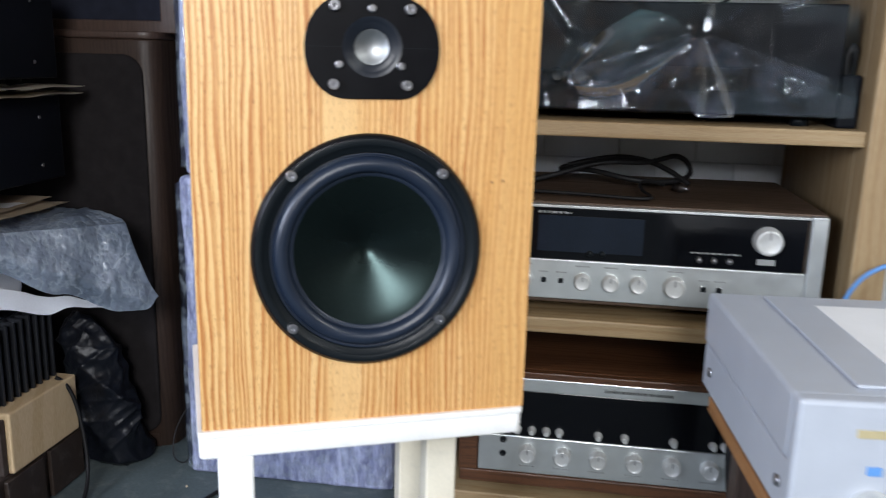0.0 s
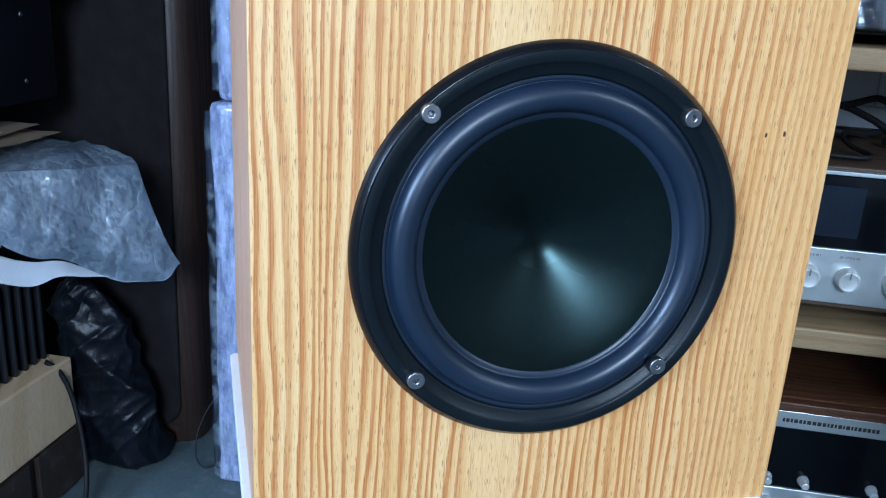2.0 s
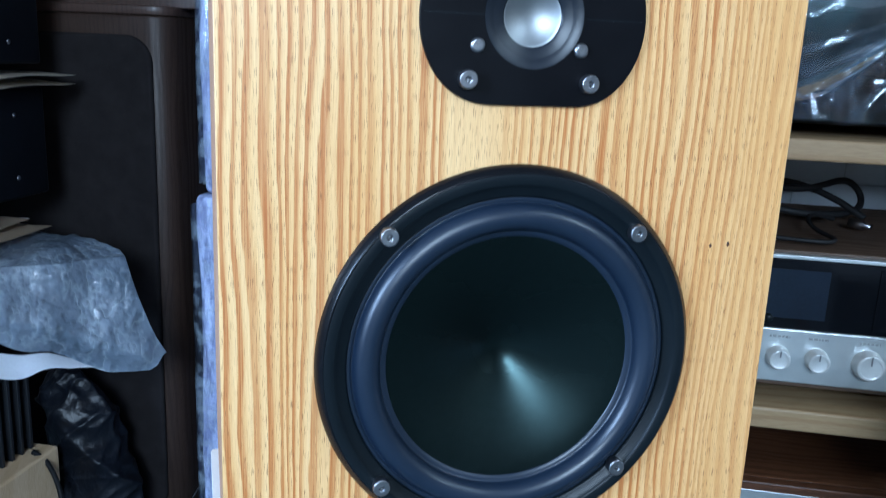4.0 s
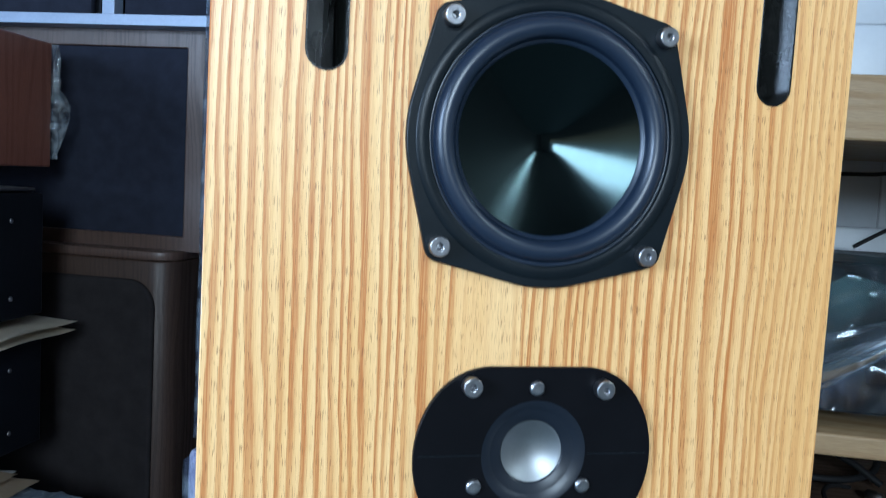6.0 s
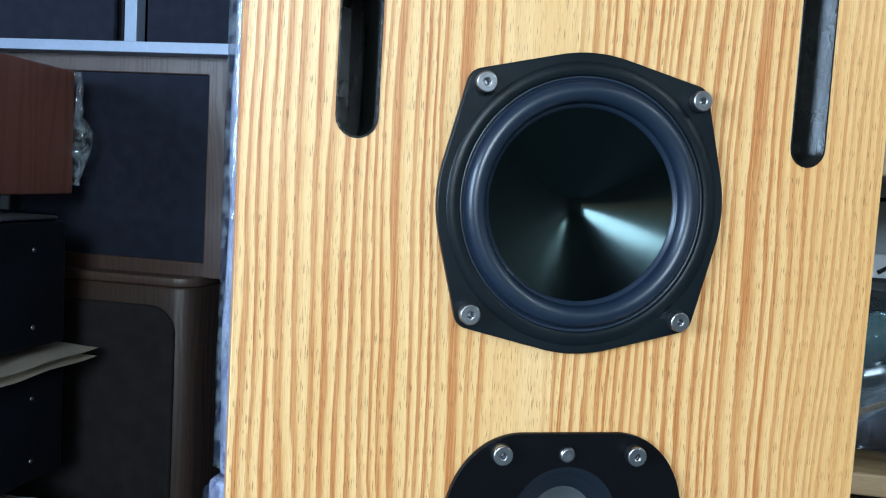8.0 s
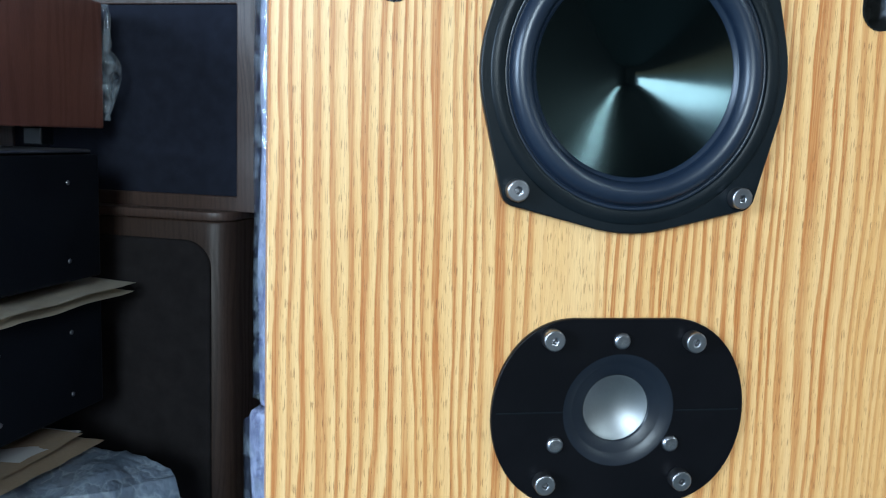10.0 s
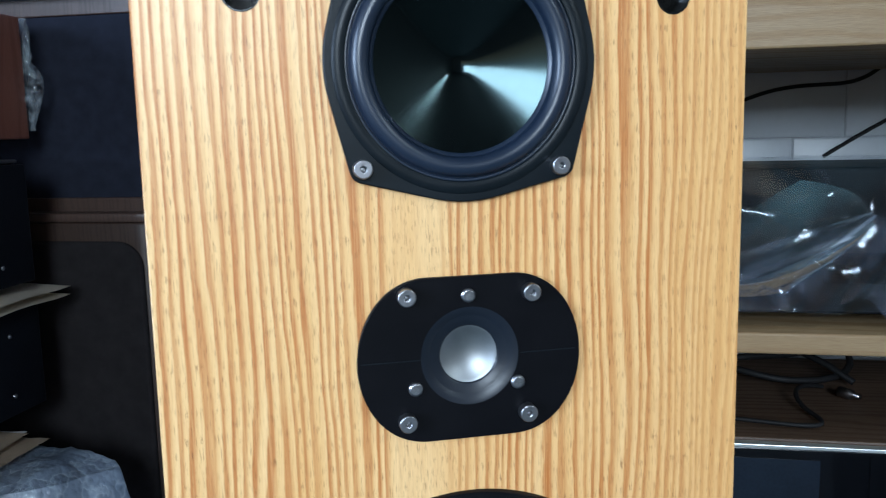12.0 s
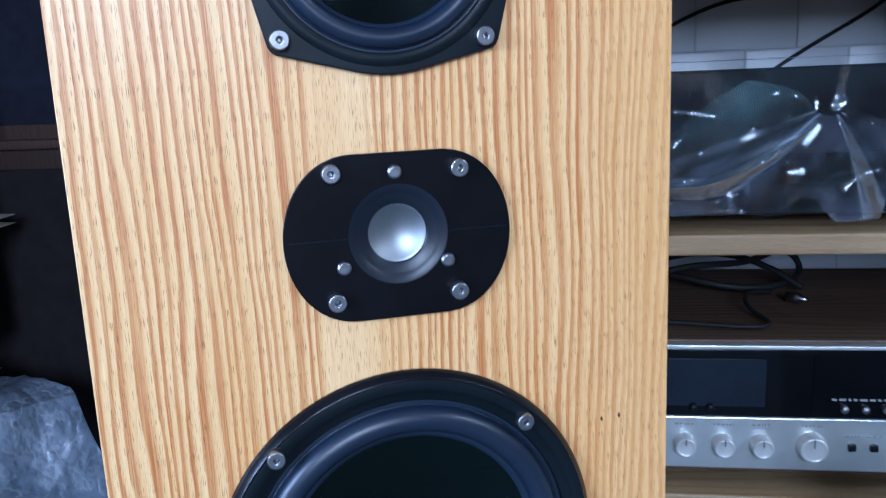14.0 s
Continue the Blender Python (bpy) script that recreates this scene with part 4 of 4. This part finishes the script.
tagged(part("wall_cable", cord([(0.372, 0.8545, 0.758), (0.405, 0.8545, 0.780), (0.46, 0.8545, 0.812), (0.52, 0.8545, 0.845), (0.57, 0.8545, 0.90)], 0.0028), CABLE, m=ROOM), "thin black cable rising across white tiles", "cable")

adapter = thing("power_adapter", at_room(0.529, 0.47, 0.606), "small black power adapter with a looped cord on the shelf", "power adapter")
part("body", block(-0.0095, 0.0165, -0.008, 0.05, 0.0, 0.070, 0.004), BLACK_CASE, adapter)
part("cord", cord([(0.0, 0.01, 0.068), (-0.004, 0.008, 0.09), (0.004, 0.01, 0.118), (0.013, 0.015, 0.10), (0.012, 0.03, 0.069)], 0.0042), CABLE, adapter)
tagged(part("hanging_cable", cord([(0.415, 0.40, 0.20), (0.412, 0.385, 0.17), (0.416, 0.38, 0.12), (0.426, 0.375, 0.06), (0.44, 0.36, 0.01), (0.48, 0.33, 0.004)], 0.0045), CABLE, m=ROOM), "thick black cable hanging before the walnut receiver", "cable")

# ---- the silver amplifier at the front ----
bench = thing("side_bench", at_room(0.357, -0.070, 0, 4.2), "low wooden bench with an orange-brown edge", "bench")
part("bench_board", block(0.022, 0.50, -0.02, 0.304, 0.282, 0.306, 0.003), FRAME_WOOD, bench)
part("edge_strip", block(0.017, 0.0218, -0.02, 0.304, 0.288, 0.3058, 0.001), EDGE_WOOD, bench, "orange pine edge strip")
for x in (0.06, 0.46):
    for y in (0.02, 0.27):
        part("leg", block(x - 0.016, x + 0.016, y - 0.016, y + 0.016, 0, 0.2818, 0.002), FRAME_WOOD, bench)
silver = thing("silver_amplifier", at_room(0.367, -0.064, 0.306, 4.2), "silver grey hi-fi amplifier with a paper label on top", "amplifier")
part("lower_case", block(0, 0.43, 0.014, 0.311, 0.012, 0.062, 0.002), SILVER, silver)
part("cover", block(-0.0015, 0.4315, 0.0145, 0.313, 0.0635, 0.122, 0.004, 3), SILVER, silver, "sheet metal top cover")
part("front_panel", block(-0.002, 0.432, -0.004, 0.0135, 0.010, 0.124, 0.004, 3), SILVER, silver, "satin silver front panel")
part("top_rib", block(0.055, 0.375, 0.03, 0.298, 0.1222, 0.1255, 0.0015), SILVER, silver)
part("paper_label", block(0.100, 0.36, 0.05, 0.262, 0.1257, 0.1262, 0), PAPER, silver, "white paper label")
part("badge", block(0.045, 0.085, -0.0048, -0.0041, 0.094, 0.101, 0), GOLD, silver, "gold nameplate")
part("indicator", block(0.056, 0.068, -0.0055, -0.0041, 0.062, 0.070, 0.001), BLUE, silver, "small blue button")
part("power_knob", knob(0.0165, 0.016), KNOB, silver, "turned aluminium knob", pose(0.063, -0.004, 0.032))
part("volume_knob", knob(0.030, 0.022), KNOB, silver, "large turned aluminium knob", pose(0.33, -0.004, 0.062))
for y in (0.03, 0.28):
    part("side_screw", turned([(0.0058, 0), (0.0055, 0.0015), (0.003, 0.0026), (0, 0.0028)], 20), STEEL, silver, "bright steel side screw", pose(-0.0001, y, 0.036, 0, 0, -90))
for x in (0.05, 0.38):
    for y in (0.05, 0.27):
        part("foot", turned([(0, 0), (0.018, 0.0), (0.018, 0.012), (0, 0.012)], 20, False), CAST, silver, m=pose(x, y, 0))
tagged(part("blue_wire", cord([(0.52, 0.40, 0.32), (0.535, 0.39, 0.40), (0.555, 0.37, 0.445), (0.60, 0.36, 0.455), (0.66, 0.37, 0.44)], 0.003), BLUE, m=ROOM), "thin blue wire looped beside the rack", "cable")
# ---- cartons in stretch film behind the loudspeaker ----
def carton(x0, x1, y0, y1, z0, z1, seed):
    """A carton under tight film: soft corners, bulged and pulled sides."""
    bm = block(x0, x1, y0, y1, z0, z1, 0.008, 3)
    bmesh.ops.subdivide_edges(bm, edges=[e for e in bm.edges if e.calc_length() > 0.03], cuts=14, use_grid_fill=True)
    for v in bm.verts:
        p = v.co
        v.co = p + Vector((rough((p.x, p.y, p.z * 0.4 + seed), 16, 0.004), rough((p.x + 4, p.y, p.z * 0.4 + seed), 16, 0.005), 0))
        if v.co.z < z0:
            v.co.z = z0
    for f in bm.faces:
        f.smooth = True
    return bm


def wrapped_carton(x0, x1, y0, y1, z0, z1, seed, label):
    """A carton under tight film, with a looser outer turn of film round its front and sides."""
    box = thing("wrapped_carton", ROOM, label, "wrapped carton")
    part("carton_body", carton(x0, x1, y0, y1, z0, z1, seed), STRETCH, box)
    def turn(s, t):
        run = (y1 - y0) * 0.8
        q = s * (2 * run + x1 - x0)
        z = z0 + 0.012 + (z1 - z0 - 0.024) * t
        puff = 0.0045 + abs(rough((q * 1.6, seed, z * 0.5), 17, 0.0018, 3)) + 0.0010 * abs(noise.noise(Vector((q * 60, z * 22, seed))))
        if q < run:
            return (x0 - puff, y0 + run - q, z)
        if q < run + x1 - x0:
            return (x0 + q - run, y0 - puff, z)
        return (x1 + puff, y0 + q - run - (x1 - x0), z)
    part("outer_film", sheet(150, 60, turn), LOOSE_FILM, box, "loose glossy outer turn of film")
    return box


wrapped_carton(-0.419, -0.075, 0.475, 0.80, 0.0, 0.497, 1, "tall carton wound in pale lavender stretch film")
wrapped_carton(-0.411, -0.085, 0.482, 0.79, 0.498, 1.16, 5, "carton in shiny stretch film stacked on another")

# ---- the loudspeakers at the back ----
def rounded_cabinet(w, d, h, r):
    """An upright cabinet whose front side edges are rounded into columns."""
    out = arc(w - r, r, r, -90, 0, 10) + [(w, d), (0, d)] + arc(r, r, r, 180, 270, 10)
    return out


brown = thing("brown_loudspeaker", at_room(-0.877, 0.555, 0), "old dark brown floor loudspeaker with rounded edges", "loudspeaker")
part("body", plate(rounded_cabinet(0.388, 0.29, 0.70, 0.026), [], 0.0, 0.700, 0.003, False), BROWN, brown)
part("top_panel", plate(rounded_cabinet(0.392, 0.294, 0.01, 0.028), [], 0.7003, 0.712, 0.002, False), FRAME_WOOD, brown, "worn brown top edge", pose(-0.002, -0.002, 0))
part("grille", plate(round_rect(0.045, 0.366, 0.03, 0.672, 0.03), [], -0.0005, 0.009, 0.004), BROWN_CLOTH, brown, "dark brown cloth grille")
part("plinth", block(0.03, 0.366, -0.004, -0.0003, 0.0, 0.025, 0.001), BROWN, brown)

framed = thing("framed_loudspeaker", at_room(-0.835, 0.585, 0.712), "bookshelf loudspeaker with a brown wooden frame and black grille", "loudspeaker")
part("body", block(0.0, 0.372, 0.012, 0.26, 0, 0.272, 0.002), BROWN, framed)
part("grille_frame", plate([(0, 0), (0.372, 0), (0.372, 0.272), (0, 0.272)], [round_rect(0.022, 0.348, 0.016, 0.252, 0.003, 3)], -0.0118, 0.004, 0.0015), FRAME_WOOD, framed, "brown wooden front frame")
part("grille", block(0.0222, 0.3478, 0.0, 0.0116, 0.0162, 0.2518, 0.002), CLOTH, framed, "black cloth grille")

wall_shelf = thing("steel_shelf", at_room(-1.10, 0.555, 0.984), "blue-grey steel shelf above the framed loudspeaker", "shelf")
part("shelf_plate", block(0, 0.662, 0, 0.28, 0.0, 0.003, 0.0008), BLUE_SHELF, wall_shelf)
part("front_lip", block(0, 0.662, -0.002, -0.0002, 0.0, 0.013, 0.0006), BLUE_SHELF, wall_shelf)
for x in (0.004, 0.60):
    part("bracket", block(x, x + 0.02, 0.262, 0.279, 0.0032, 0.30, 0.001), BLUE_SHELF, wall_shelf)


def monitor():
    """A plain black bookshelf loudspeaker with a cloth front."""
    box = thing("black_loudspeaker", at_room(-0.855, 0.575, 0.9872), "black bookshelf loudspeaker on a steel shelf", "loudspeaker", "black loudspeakers on the steel shelf")
    part("body", block(0, 0.245, 0.012, 0.24, 0, 0.34, 0.002), BLACK_CASE, box)
    part("grille", block(0.006, 0.239, 0.0, 0.0118, 0.006, 0.334, 0.004), CLOTH, box)
    return box


first = monitor()
copy_thing(first, at_room(-0.578, 0.575, 0.9872))
tagged(part("shelf_divider", block(-0.605, -0.588, 0.58, 0.60, 0.9875, 1.30, 0.001), BLUE_SHELF, m=ROOM), "blue-grey steel strip between black loudspeakers", "shelf strip")

# ---- the pile at the side ----
crate = thing("dark_crate", at_room(-0.90, 0.15, 0), "low dark stained wooden crate on the floor", "crate")
part("crate_body", block(0.002, 0.305, 0.002, 0.29, 0.0, 0.084, 0.002), DARK_CRATE, crate)
for y in (0.0, 0.10, 0.20):
    part("slat", block(0.3055, 0.313, y + 0.004, y + 0.088, 0.004, 0.08, 0.0015), DARK_CRATE, crate)
part("batten", block(0.3055, 0.316, 0.018, 0.040, 0.0, 0.0835, 0.001), PINE_BLOCK, crate, "pale pine batten", pose(0.009, 0, 0))
beam = thing("pine_block", at_room(-0.90, 0.265, 0.0845), "thick pale pine block carrying an amplifier", "timber")
part("block", block(0, 0.313, 0.004, 0.165, 0.0, 0.092, 0.003, 2, 0.0015), PINE_BLOCK, beam)
part("end_board", block(0.0, 0.306, -0.008, 0.0035, 0.002, 0.086, 0.002), DARK_CRATE, beam, "dark stained end board")

fins = thing("finned_amplifier", at_room(-0.90, 0.20, 0.177), "black power amplifier with ribbed heatsinks on a pine block", "amplifier")
part("chassis", block(0, 0.262, 0.0, 0.225, 0.0, 0.118, 0.003), BLACK_CASE, fins)
part("heatsink_base", block(0.2622, 0.268, 0.004, 0.221, 0.002, 0.116, 0.001), HEATSINK, fins)
for k in range(13):
    y = 0.006 + k * 0.0172
    part("fin", block(0.2682, 0.290, y, y + 0.0052, 0.001, 0.1165, 0.0008, 1), HEATSINK, fins)


def lean(s):
    """The pile's free edge, from its near side to its far corner."""
    return -0.655 + 0.185 * s, 0.215 + 0.215 * s


def curve_at(s, stops):
    for (a, p), (b, q) in zip(stops, stops[1:]):
        if s <= b:
            k = (s - a) / (b - a)
            k = k * k * (3 - 2 * k)
            return p + (q - p) * k
    return stops[-1][1]


def foam_shape(s, t):
    """A foam sheet over the amplifier: flat on its top, then an arched hanging edge."""
    u, v = lean(s * 0.86)
    edge = curve_at(s, ((0, 0.352), (0.35, 0.360), (0.7, 0.334), (1.0, 0.312)))
    low = edge - curve_at(s, ((0, 0.048), (0.5, 0.027), (1.0, 0.004)))
    if t < 0.5:
        k = t / 0.5
        p = (-0.90 + (u + 0.90) * k, v, 0.2985 + (edge - 0.2985) * k ** 3)
    else:
        k = (t - 0.5) / 0.5
        p = (u + 0.006 * k, v - 0.010 * math.sin(3.1416 * k * 0.5), edge + (low - edge) * k)
    return (p[0], p[1], p[2] + rough(p, 12, 0.004))


tagged(part("foam_sheet", sheet(60, 40, foam_shape, 0.003), FOAM, m=ROOM), "white packing foam sheet hanging over the finned amplifier", "packing foam")


def foam_roll_shape(s, t):
    a = 6.2831853 * t
    r = 0.022 * math.sin(3.1416 * min(0.97, 0.06 + 0.9 * s)) ** 0.5
    u, v = -0.80 + 0.155 * s, 0.245 + 0.01 * s
    return (u, v + r * math.cos(a), 0.2985 + 0.022 - 0.05 * s ** 4 + r * math.sin(a) + rough((u, a, 0), 8, 0.004))


tagged(part("foam_roll", sheet(30, 30, foam_roll_shape), FOAM, m=ROOM), "small roll of white foam under the sheet", "packing foam")


def wrap_shape(s, t):
    """Bubble wrap over the pile: a flat top, then a lumpy flap that hangs to a drooping tip."""
    u, v = lean(s)
    top = 0.452 - 0.006 * s
    low = curve_at(s, ((0, 0.388), (0.1, 0.398), (0.3, 0.382), (0.6, 0.338), (0.85, 0.301), (0.94, 0.300), (1.0, 0.318)))
    slant = 0.036 * s ** 3
    if t < 0.4:
        k = t / 0.4
        p = Vector((-0.90 + (u - 0.012 + 0.90) * k, v + 0.012 * (1 - k), top - 0.016 * k ** 6))
        out = Vector((0, 0, 1))
    else:
        k = (t - 0.4) / 0.6
        p = Vector((u - 0.012 + 0.012 * math.sin(k * 1.57) + slant * k, v - 0.012 * math.sin(k * 3.1) - 0.005, top - 0.016 + (low - top + 0.016) * k))
        out = Vector((0.7, -0.7, 0.1))
    lump = rough(p, 11, 0.013, 2) + rough((p.x * 1.5, p.y, p.z * 0.8), 42, 0.0022) + rough(p, 150, 0.0006)
    if t >= 0.4:
        lump += 0.006 * math.sin((p.x * 60 + p.z * 90)) * k
    return p + out * lump


wrap = thing("bubble_wrap", ROOM, "lumpy grey bubble wrap over the pile with a drooping corner", "bubble wrap")
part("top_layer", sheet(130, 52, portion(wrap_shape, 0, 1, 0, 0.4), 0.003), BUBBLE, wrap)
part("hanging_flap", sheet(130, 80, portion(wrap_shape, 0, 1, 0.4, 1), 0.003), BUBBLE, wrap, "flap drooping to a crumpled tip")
tagged(part("wrapped_unit", block(-0.90, -0.668, 0.235, 0.44, 0.3025, 0.434, 0.01, 3), FOAM, m=ROOM), "foam-wrapped unit under grey bubble wrap in the pile", "wrapped unit")


def page(u0, u1, v0, v1, z, th, seed, curl=0.01):
    def shape(s, t):
        u, v = u0 + (u1 - u0) * s, v0 + (v1 - v0) * t
        return (u + rough((u, v, seed), 20, 0.004), v + rough((v, u, seed), 20, 0.004), z + rough((u, v, seed + 7), 8, curl) + curl * s * s * 0.5)
    return sheet(24, 16, shape, th)


for k, (u0, u1, v0, v1, zz, mt, lb, cat) in enumerate((
        (-0.90, -0.580, 0.25, 0.44, 0.4535, CARD, "crumpled flat piece of brown cardboard on bubble wrap", "cardboard"),
        (-0.90, -0.600, 0.23, 0.43, 0.4590, CARD, "second worn sheet of cardboard on the pile", "cardboard"),
        (-0.76, -0.610, 0.34, 0.440, 0.4575, PAPER, "loose pale paper sheet lying on the pile", "paper"),
        (-0.74, -0.640, 0.28, 0.34, 0.4700, PURPLE, "purple printed leaflet on the cardboard", "leaflet"))):
    tagged(part("flat_sheet" if mt is not PURPLE else "leaflet", page(u0, u1, v0, v1, zz, 0.0022, k * 3.1, 0.0045), mt, m=ROOM), lb, cat)


def black_unit(z, h, seed, label):
    unit = thing("black_amplifier", at_room(-0.95, 0.14, z), label, "amplifier", "black amplifiers in the pile")
    part("case", block(0, 0.345, 0, 0.335, 0.006, h, 0.003), BLACK_CASE, unit)
    for y in (0.07, 0.17, 0.28):
        for dz in (0.03, h - 0.03):
            part("screw", turned([(0.0028, 0), (0.0026, 0.0008), (0.0014, 0.0012), (0, 0.0013)], 14), STEEL_DARK, unit, m=pose(0.3452, y, dz, 0, 0, 90))
    for x in (0.04, 0.30):
        for y in (0.04, 0.29):
            part("foot", turned([(0, 0), (0.012, 0.0), (0.012, 0.006), (0, 0.006)], 16, False), CAST, unit, m=pose(x, y, 0))
    return unit


black_unit(0.482, 0.131, 1, "black steel amplifier on cardboard in the pile")
black_unit(0.633, 0.146, 2, "black steel amplifier under a red wooden box")


def pad_shape(s, t):
    u, v = -0.93 + 0.345 * s, 0.16 + 0.35 * t
    return (u, v, 0.6155 + (0.010 * math.sin(s * 9) * (1 - s) if s > 0.6 else 0) + rough((u, v, 3), 10, 0.003))


def folded_pad():
    bm = sheet(40, 24, pad_shape, 0.006)
    other = sheet(40, 24, lambda s, t: (lambda p: (p[0] + 0.002, p[1], p[2] + 0.0085 + 0.002 * s))(pad_shape(s, t)), 0.004)
    me = bpy.data.meshes.new("fold")
    other.to_mesh(me)
    other.free()
    bm.from_mesh(me)
    bpy.data.meshes.remove(me)
    return bm


tagged(part("cardboard_pad", folded_pad(), PALE_CARD, m=ROOM), "folded cardboard pad sticking out between black amplifiers", "cardboard")
tagged(part("foil_tray", block(-0.93, -0.612, 0.18, 0.47, 0.7805, 0.7845, 0.0018), STEEL_DARK, m=ROOM), "thin silvery tray under the red wooden box", "tray")
redbox = thing("red_wooden_box", at_room(-0.95, 0.16, 0.808, 6), "red mahogany wooden cabinet wrapped at the back in clear plastic", "wooden box")
part("box_body", block(0, 0.350, 0, 0.335, 0.0, 0.148, 0.002), REDWOOD, redbox)
for x in (0.05, 0.30):
    for y in (0.05, 0.28):
        part("foot", block(x - 0.012, x + 0.012, y - 0.012, y + 0.012, -0.0213, -0.0002, 0.002), CAST, redbox)


def bulge_shape(s, t):
    a = 6.2831853 * t
    z = 0.010 + 0.138 * s
    r = (0.010 + 0.016 * math.sin(3.1416 * min(1, s * 1.25)) ** 2) * (0.7 + 0.5 * noise.noise(Vector((s * 9, math.cos(a) * 2, math.sin(a) * 2))))
    return (0.345 + r * math.cos(a), 0.345 + 0.6 * r * math.sin(a), z)


part("plastic_wrap", sheet(50, 36, bulge_shape), LOOSE_FILM, redbox, "crumpled clear plastic on the back edge")


def bag_shape(s, t):
    """A slumped bin bag: a fat base and a gathered neck with creases."""
    a, h = 6.2831853 * t, s
    r = 0.046 * (1 - 0.15 * h) * (1 - max(0, (h - 0.75) / 0.25) ** 2 * 0.75) + 0.006
    if h < 0.06:
        r *= 0.5 + h / 0.12
    ca, sa = math.cos(a), math.sin(a)
    u, v, z = -0.552 - 0.055 * h + r * ca, 0.495 - 0.02 * h + 0.7 * r * sa, 0.275 * h
    def ridge(p, size, amp):
        return amp * (1 - min(1, abs(noise.noise(Vector(p) * size)) * 2.2)) ** 2
    n = rough((u, v, z * 0.7), 8, 0.022, 2) + ridge((u + z * 0.8, v, z * 0.25), 17, 0.013) + ridge((u - z * 0.9, v + 2, z * 0.3 + 3), 26, 0.006) + ridge((u * 0.5, v, z * 1.4 + 7), 24, 0.005 * h) - 0.008
    return (u + n * ca, v + n * sa * 0.7, max(0.001, z + n * 0.3 - 0.005))


bag = thing("bin_bag", ROOM, "crumpled black polythene bag standing on the floor", "bag")
part("bag_body", sheet(110, 130, portion(bag_shape, 0, 0.8, 0, 1)), BIN_BAG, bag)
part("gathered_neck", sheet(36, 130, portion(bag_shape, 0.8, 1, 0, 1)), BIN_BAG, bag)
tagged(part("floor_cable", cord([(-0.600, 0.40, 0.182), (-0.583, 0.412, 0.168), (-0.565, 0.405, 0.11), (-0.548, 0.390, 0.05), (-0.535, 0.36, 0.010), (-0.52, 0.30, 0.004), (-0.44, 0.28, 0.004), (-0.37, 0.33, 0.004), (-0.35, 0.42, 0.004), (-0.33, 0.455, 0.004)], 0.0032), CABLE, m=ROOM), "black cable hanging from the block and curling over the floor", "cable")
tagged(part("thin_wire", cord([(-0.44, 0.535, 0.10), (-0.462, 0.52, 0.07), (-0.468, 0.50, 0.02), (-0.45, 0.49, 0.003), (-0.43, 0.50, 0.003), (-0.425, 0.52, 0.05)], 0.0012), CABLE, m=ROOM), "thin wire loop by the brown loudspeaker", "cable")
litter = bmesh.new()
rnd = random.Random(4)
for _ in range(9):
    u, v, r = rnd.uniform(-0.58, -0.30), rnd.uniform(0.15, 0.53), rnd.uniform(0.0010, 0.0024)
    bmesh.ops.create_icosphere(litter, subdivisions=1, radius=r, matrix=Matrix.Translation((u, v, r * 0.5)))
tagged(part("floor_crumbs", litter, CARD, m=ROOM), "scattered pale crumbs on the floor", "crumbs", kind="stuff")

# the lamp on the ceiling
lamp = thing("ceiling_lamp", pose(2.2, -2.0, 2.45, 0, 0, 60), "white ceiling batten with a tube", "ceiling lamp")
TUBE = bpy.data.materials.new("tube_glow")
TUBE.use_nodes = True
TUBE.node_tree.nodes["Principled BSDF"].inputs["Emission Color"].default_value = (0.92, 1.0, 0.92, 1)
TUBE.node_tree.nodes["Principled BSDF"].inputs["Emission Strength"].default_value = 4
part("tube", block(-0.58, 0.58, -0.013, 0.013, -0.08, -0.0505, 0.006), TUBE, lamp, "lit white tube")
part("housing", block(-0.62, 0.62, -0.05, 0.05, -0.05, -0.0005, 0.004), WHITE, lamp)

# ---- tiles of the back wall ----
TW, GAP = 0.138, 0.0014
tile = bmesh.new()
bmesh.ops.create_cube(tile, size=1)
for v in tile.verts:
    v.co = Vector((v.co.x * (TW - GAP), v.co.y * 0.008, v.co.z * (TW - GAP)))
bmesh.ops.bevel(tile, geom=[e for e in tile.edges if all(v.co.y < 0 for v in e.verts)], offset=0.0022, segments=2, profile=0.6, affect="EDGES")
for f in tile.faces:
    f.smooth = True
TILE_MESH = mesh_of(tile, TILE, "tile")
wall = bpy.data.objects["wall_back"]
tr = random.Random(9)
for i in range(-5, 8):
    for j in range(0, 12):
        ob = new("tile", TILE_MESH)
        ob.parent = wall
        ob.matrix_basis = pose(0.262 + (i + (0.5 if j % 2 == 0 else 0.0)) * TW, BACK + 0.0022, 0.785 + (j - 6 + 0.5) * TW, tr.uniform(-0.3, 0.3), 0, tr.uniform(-0.3, 0.3))
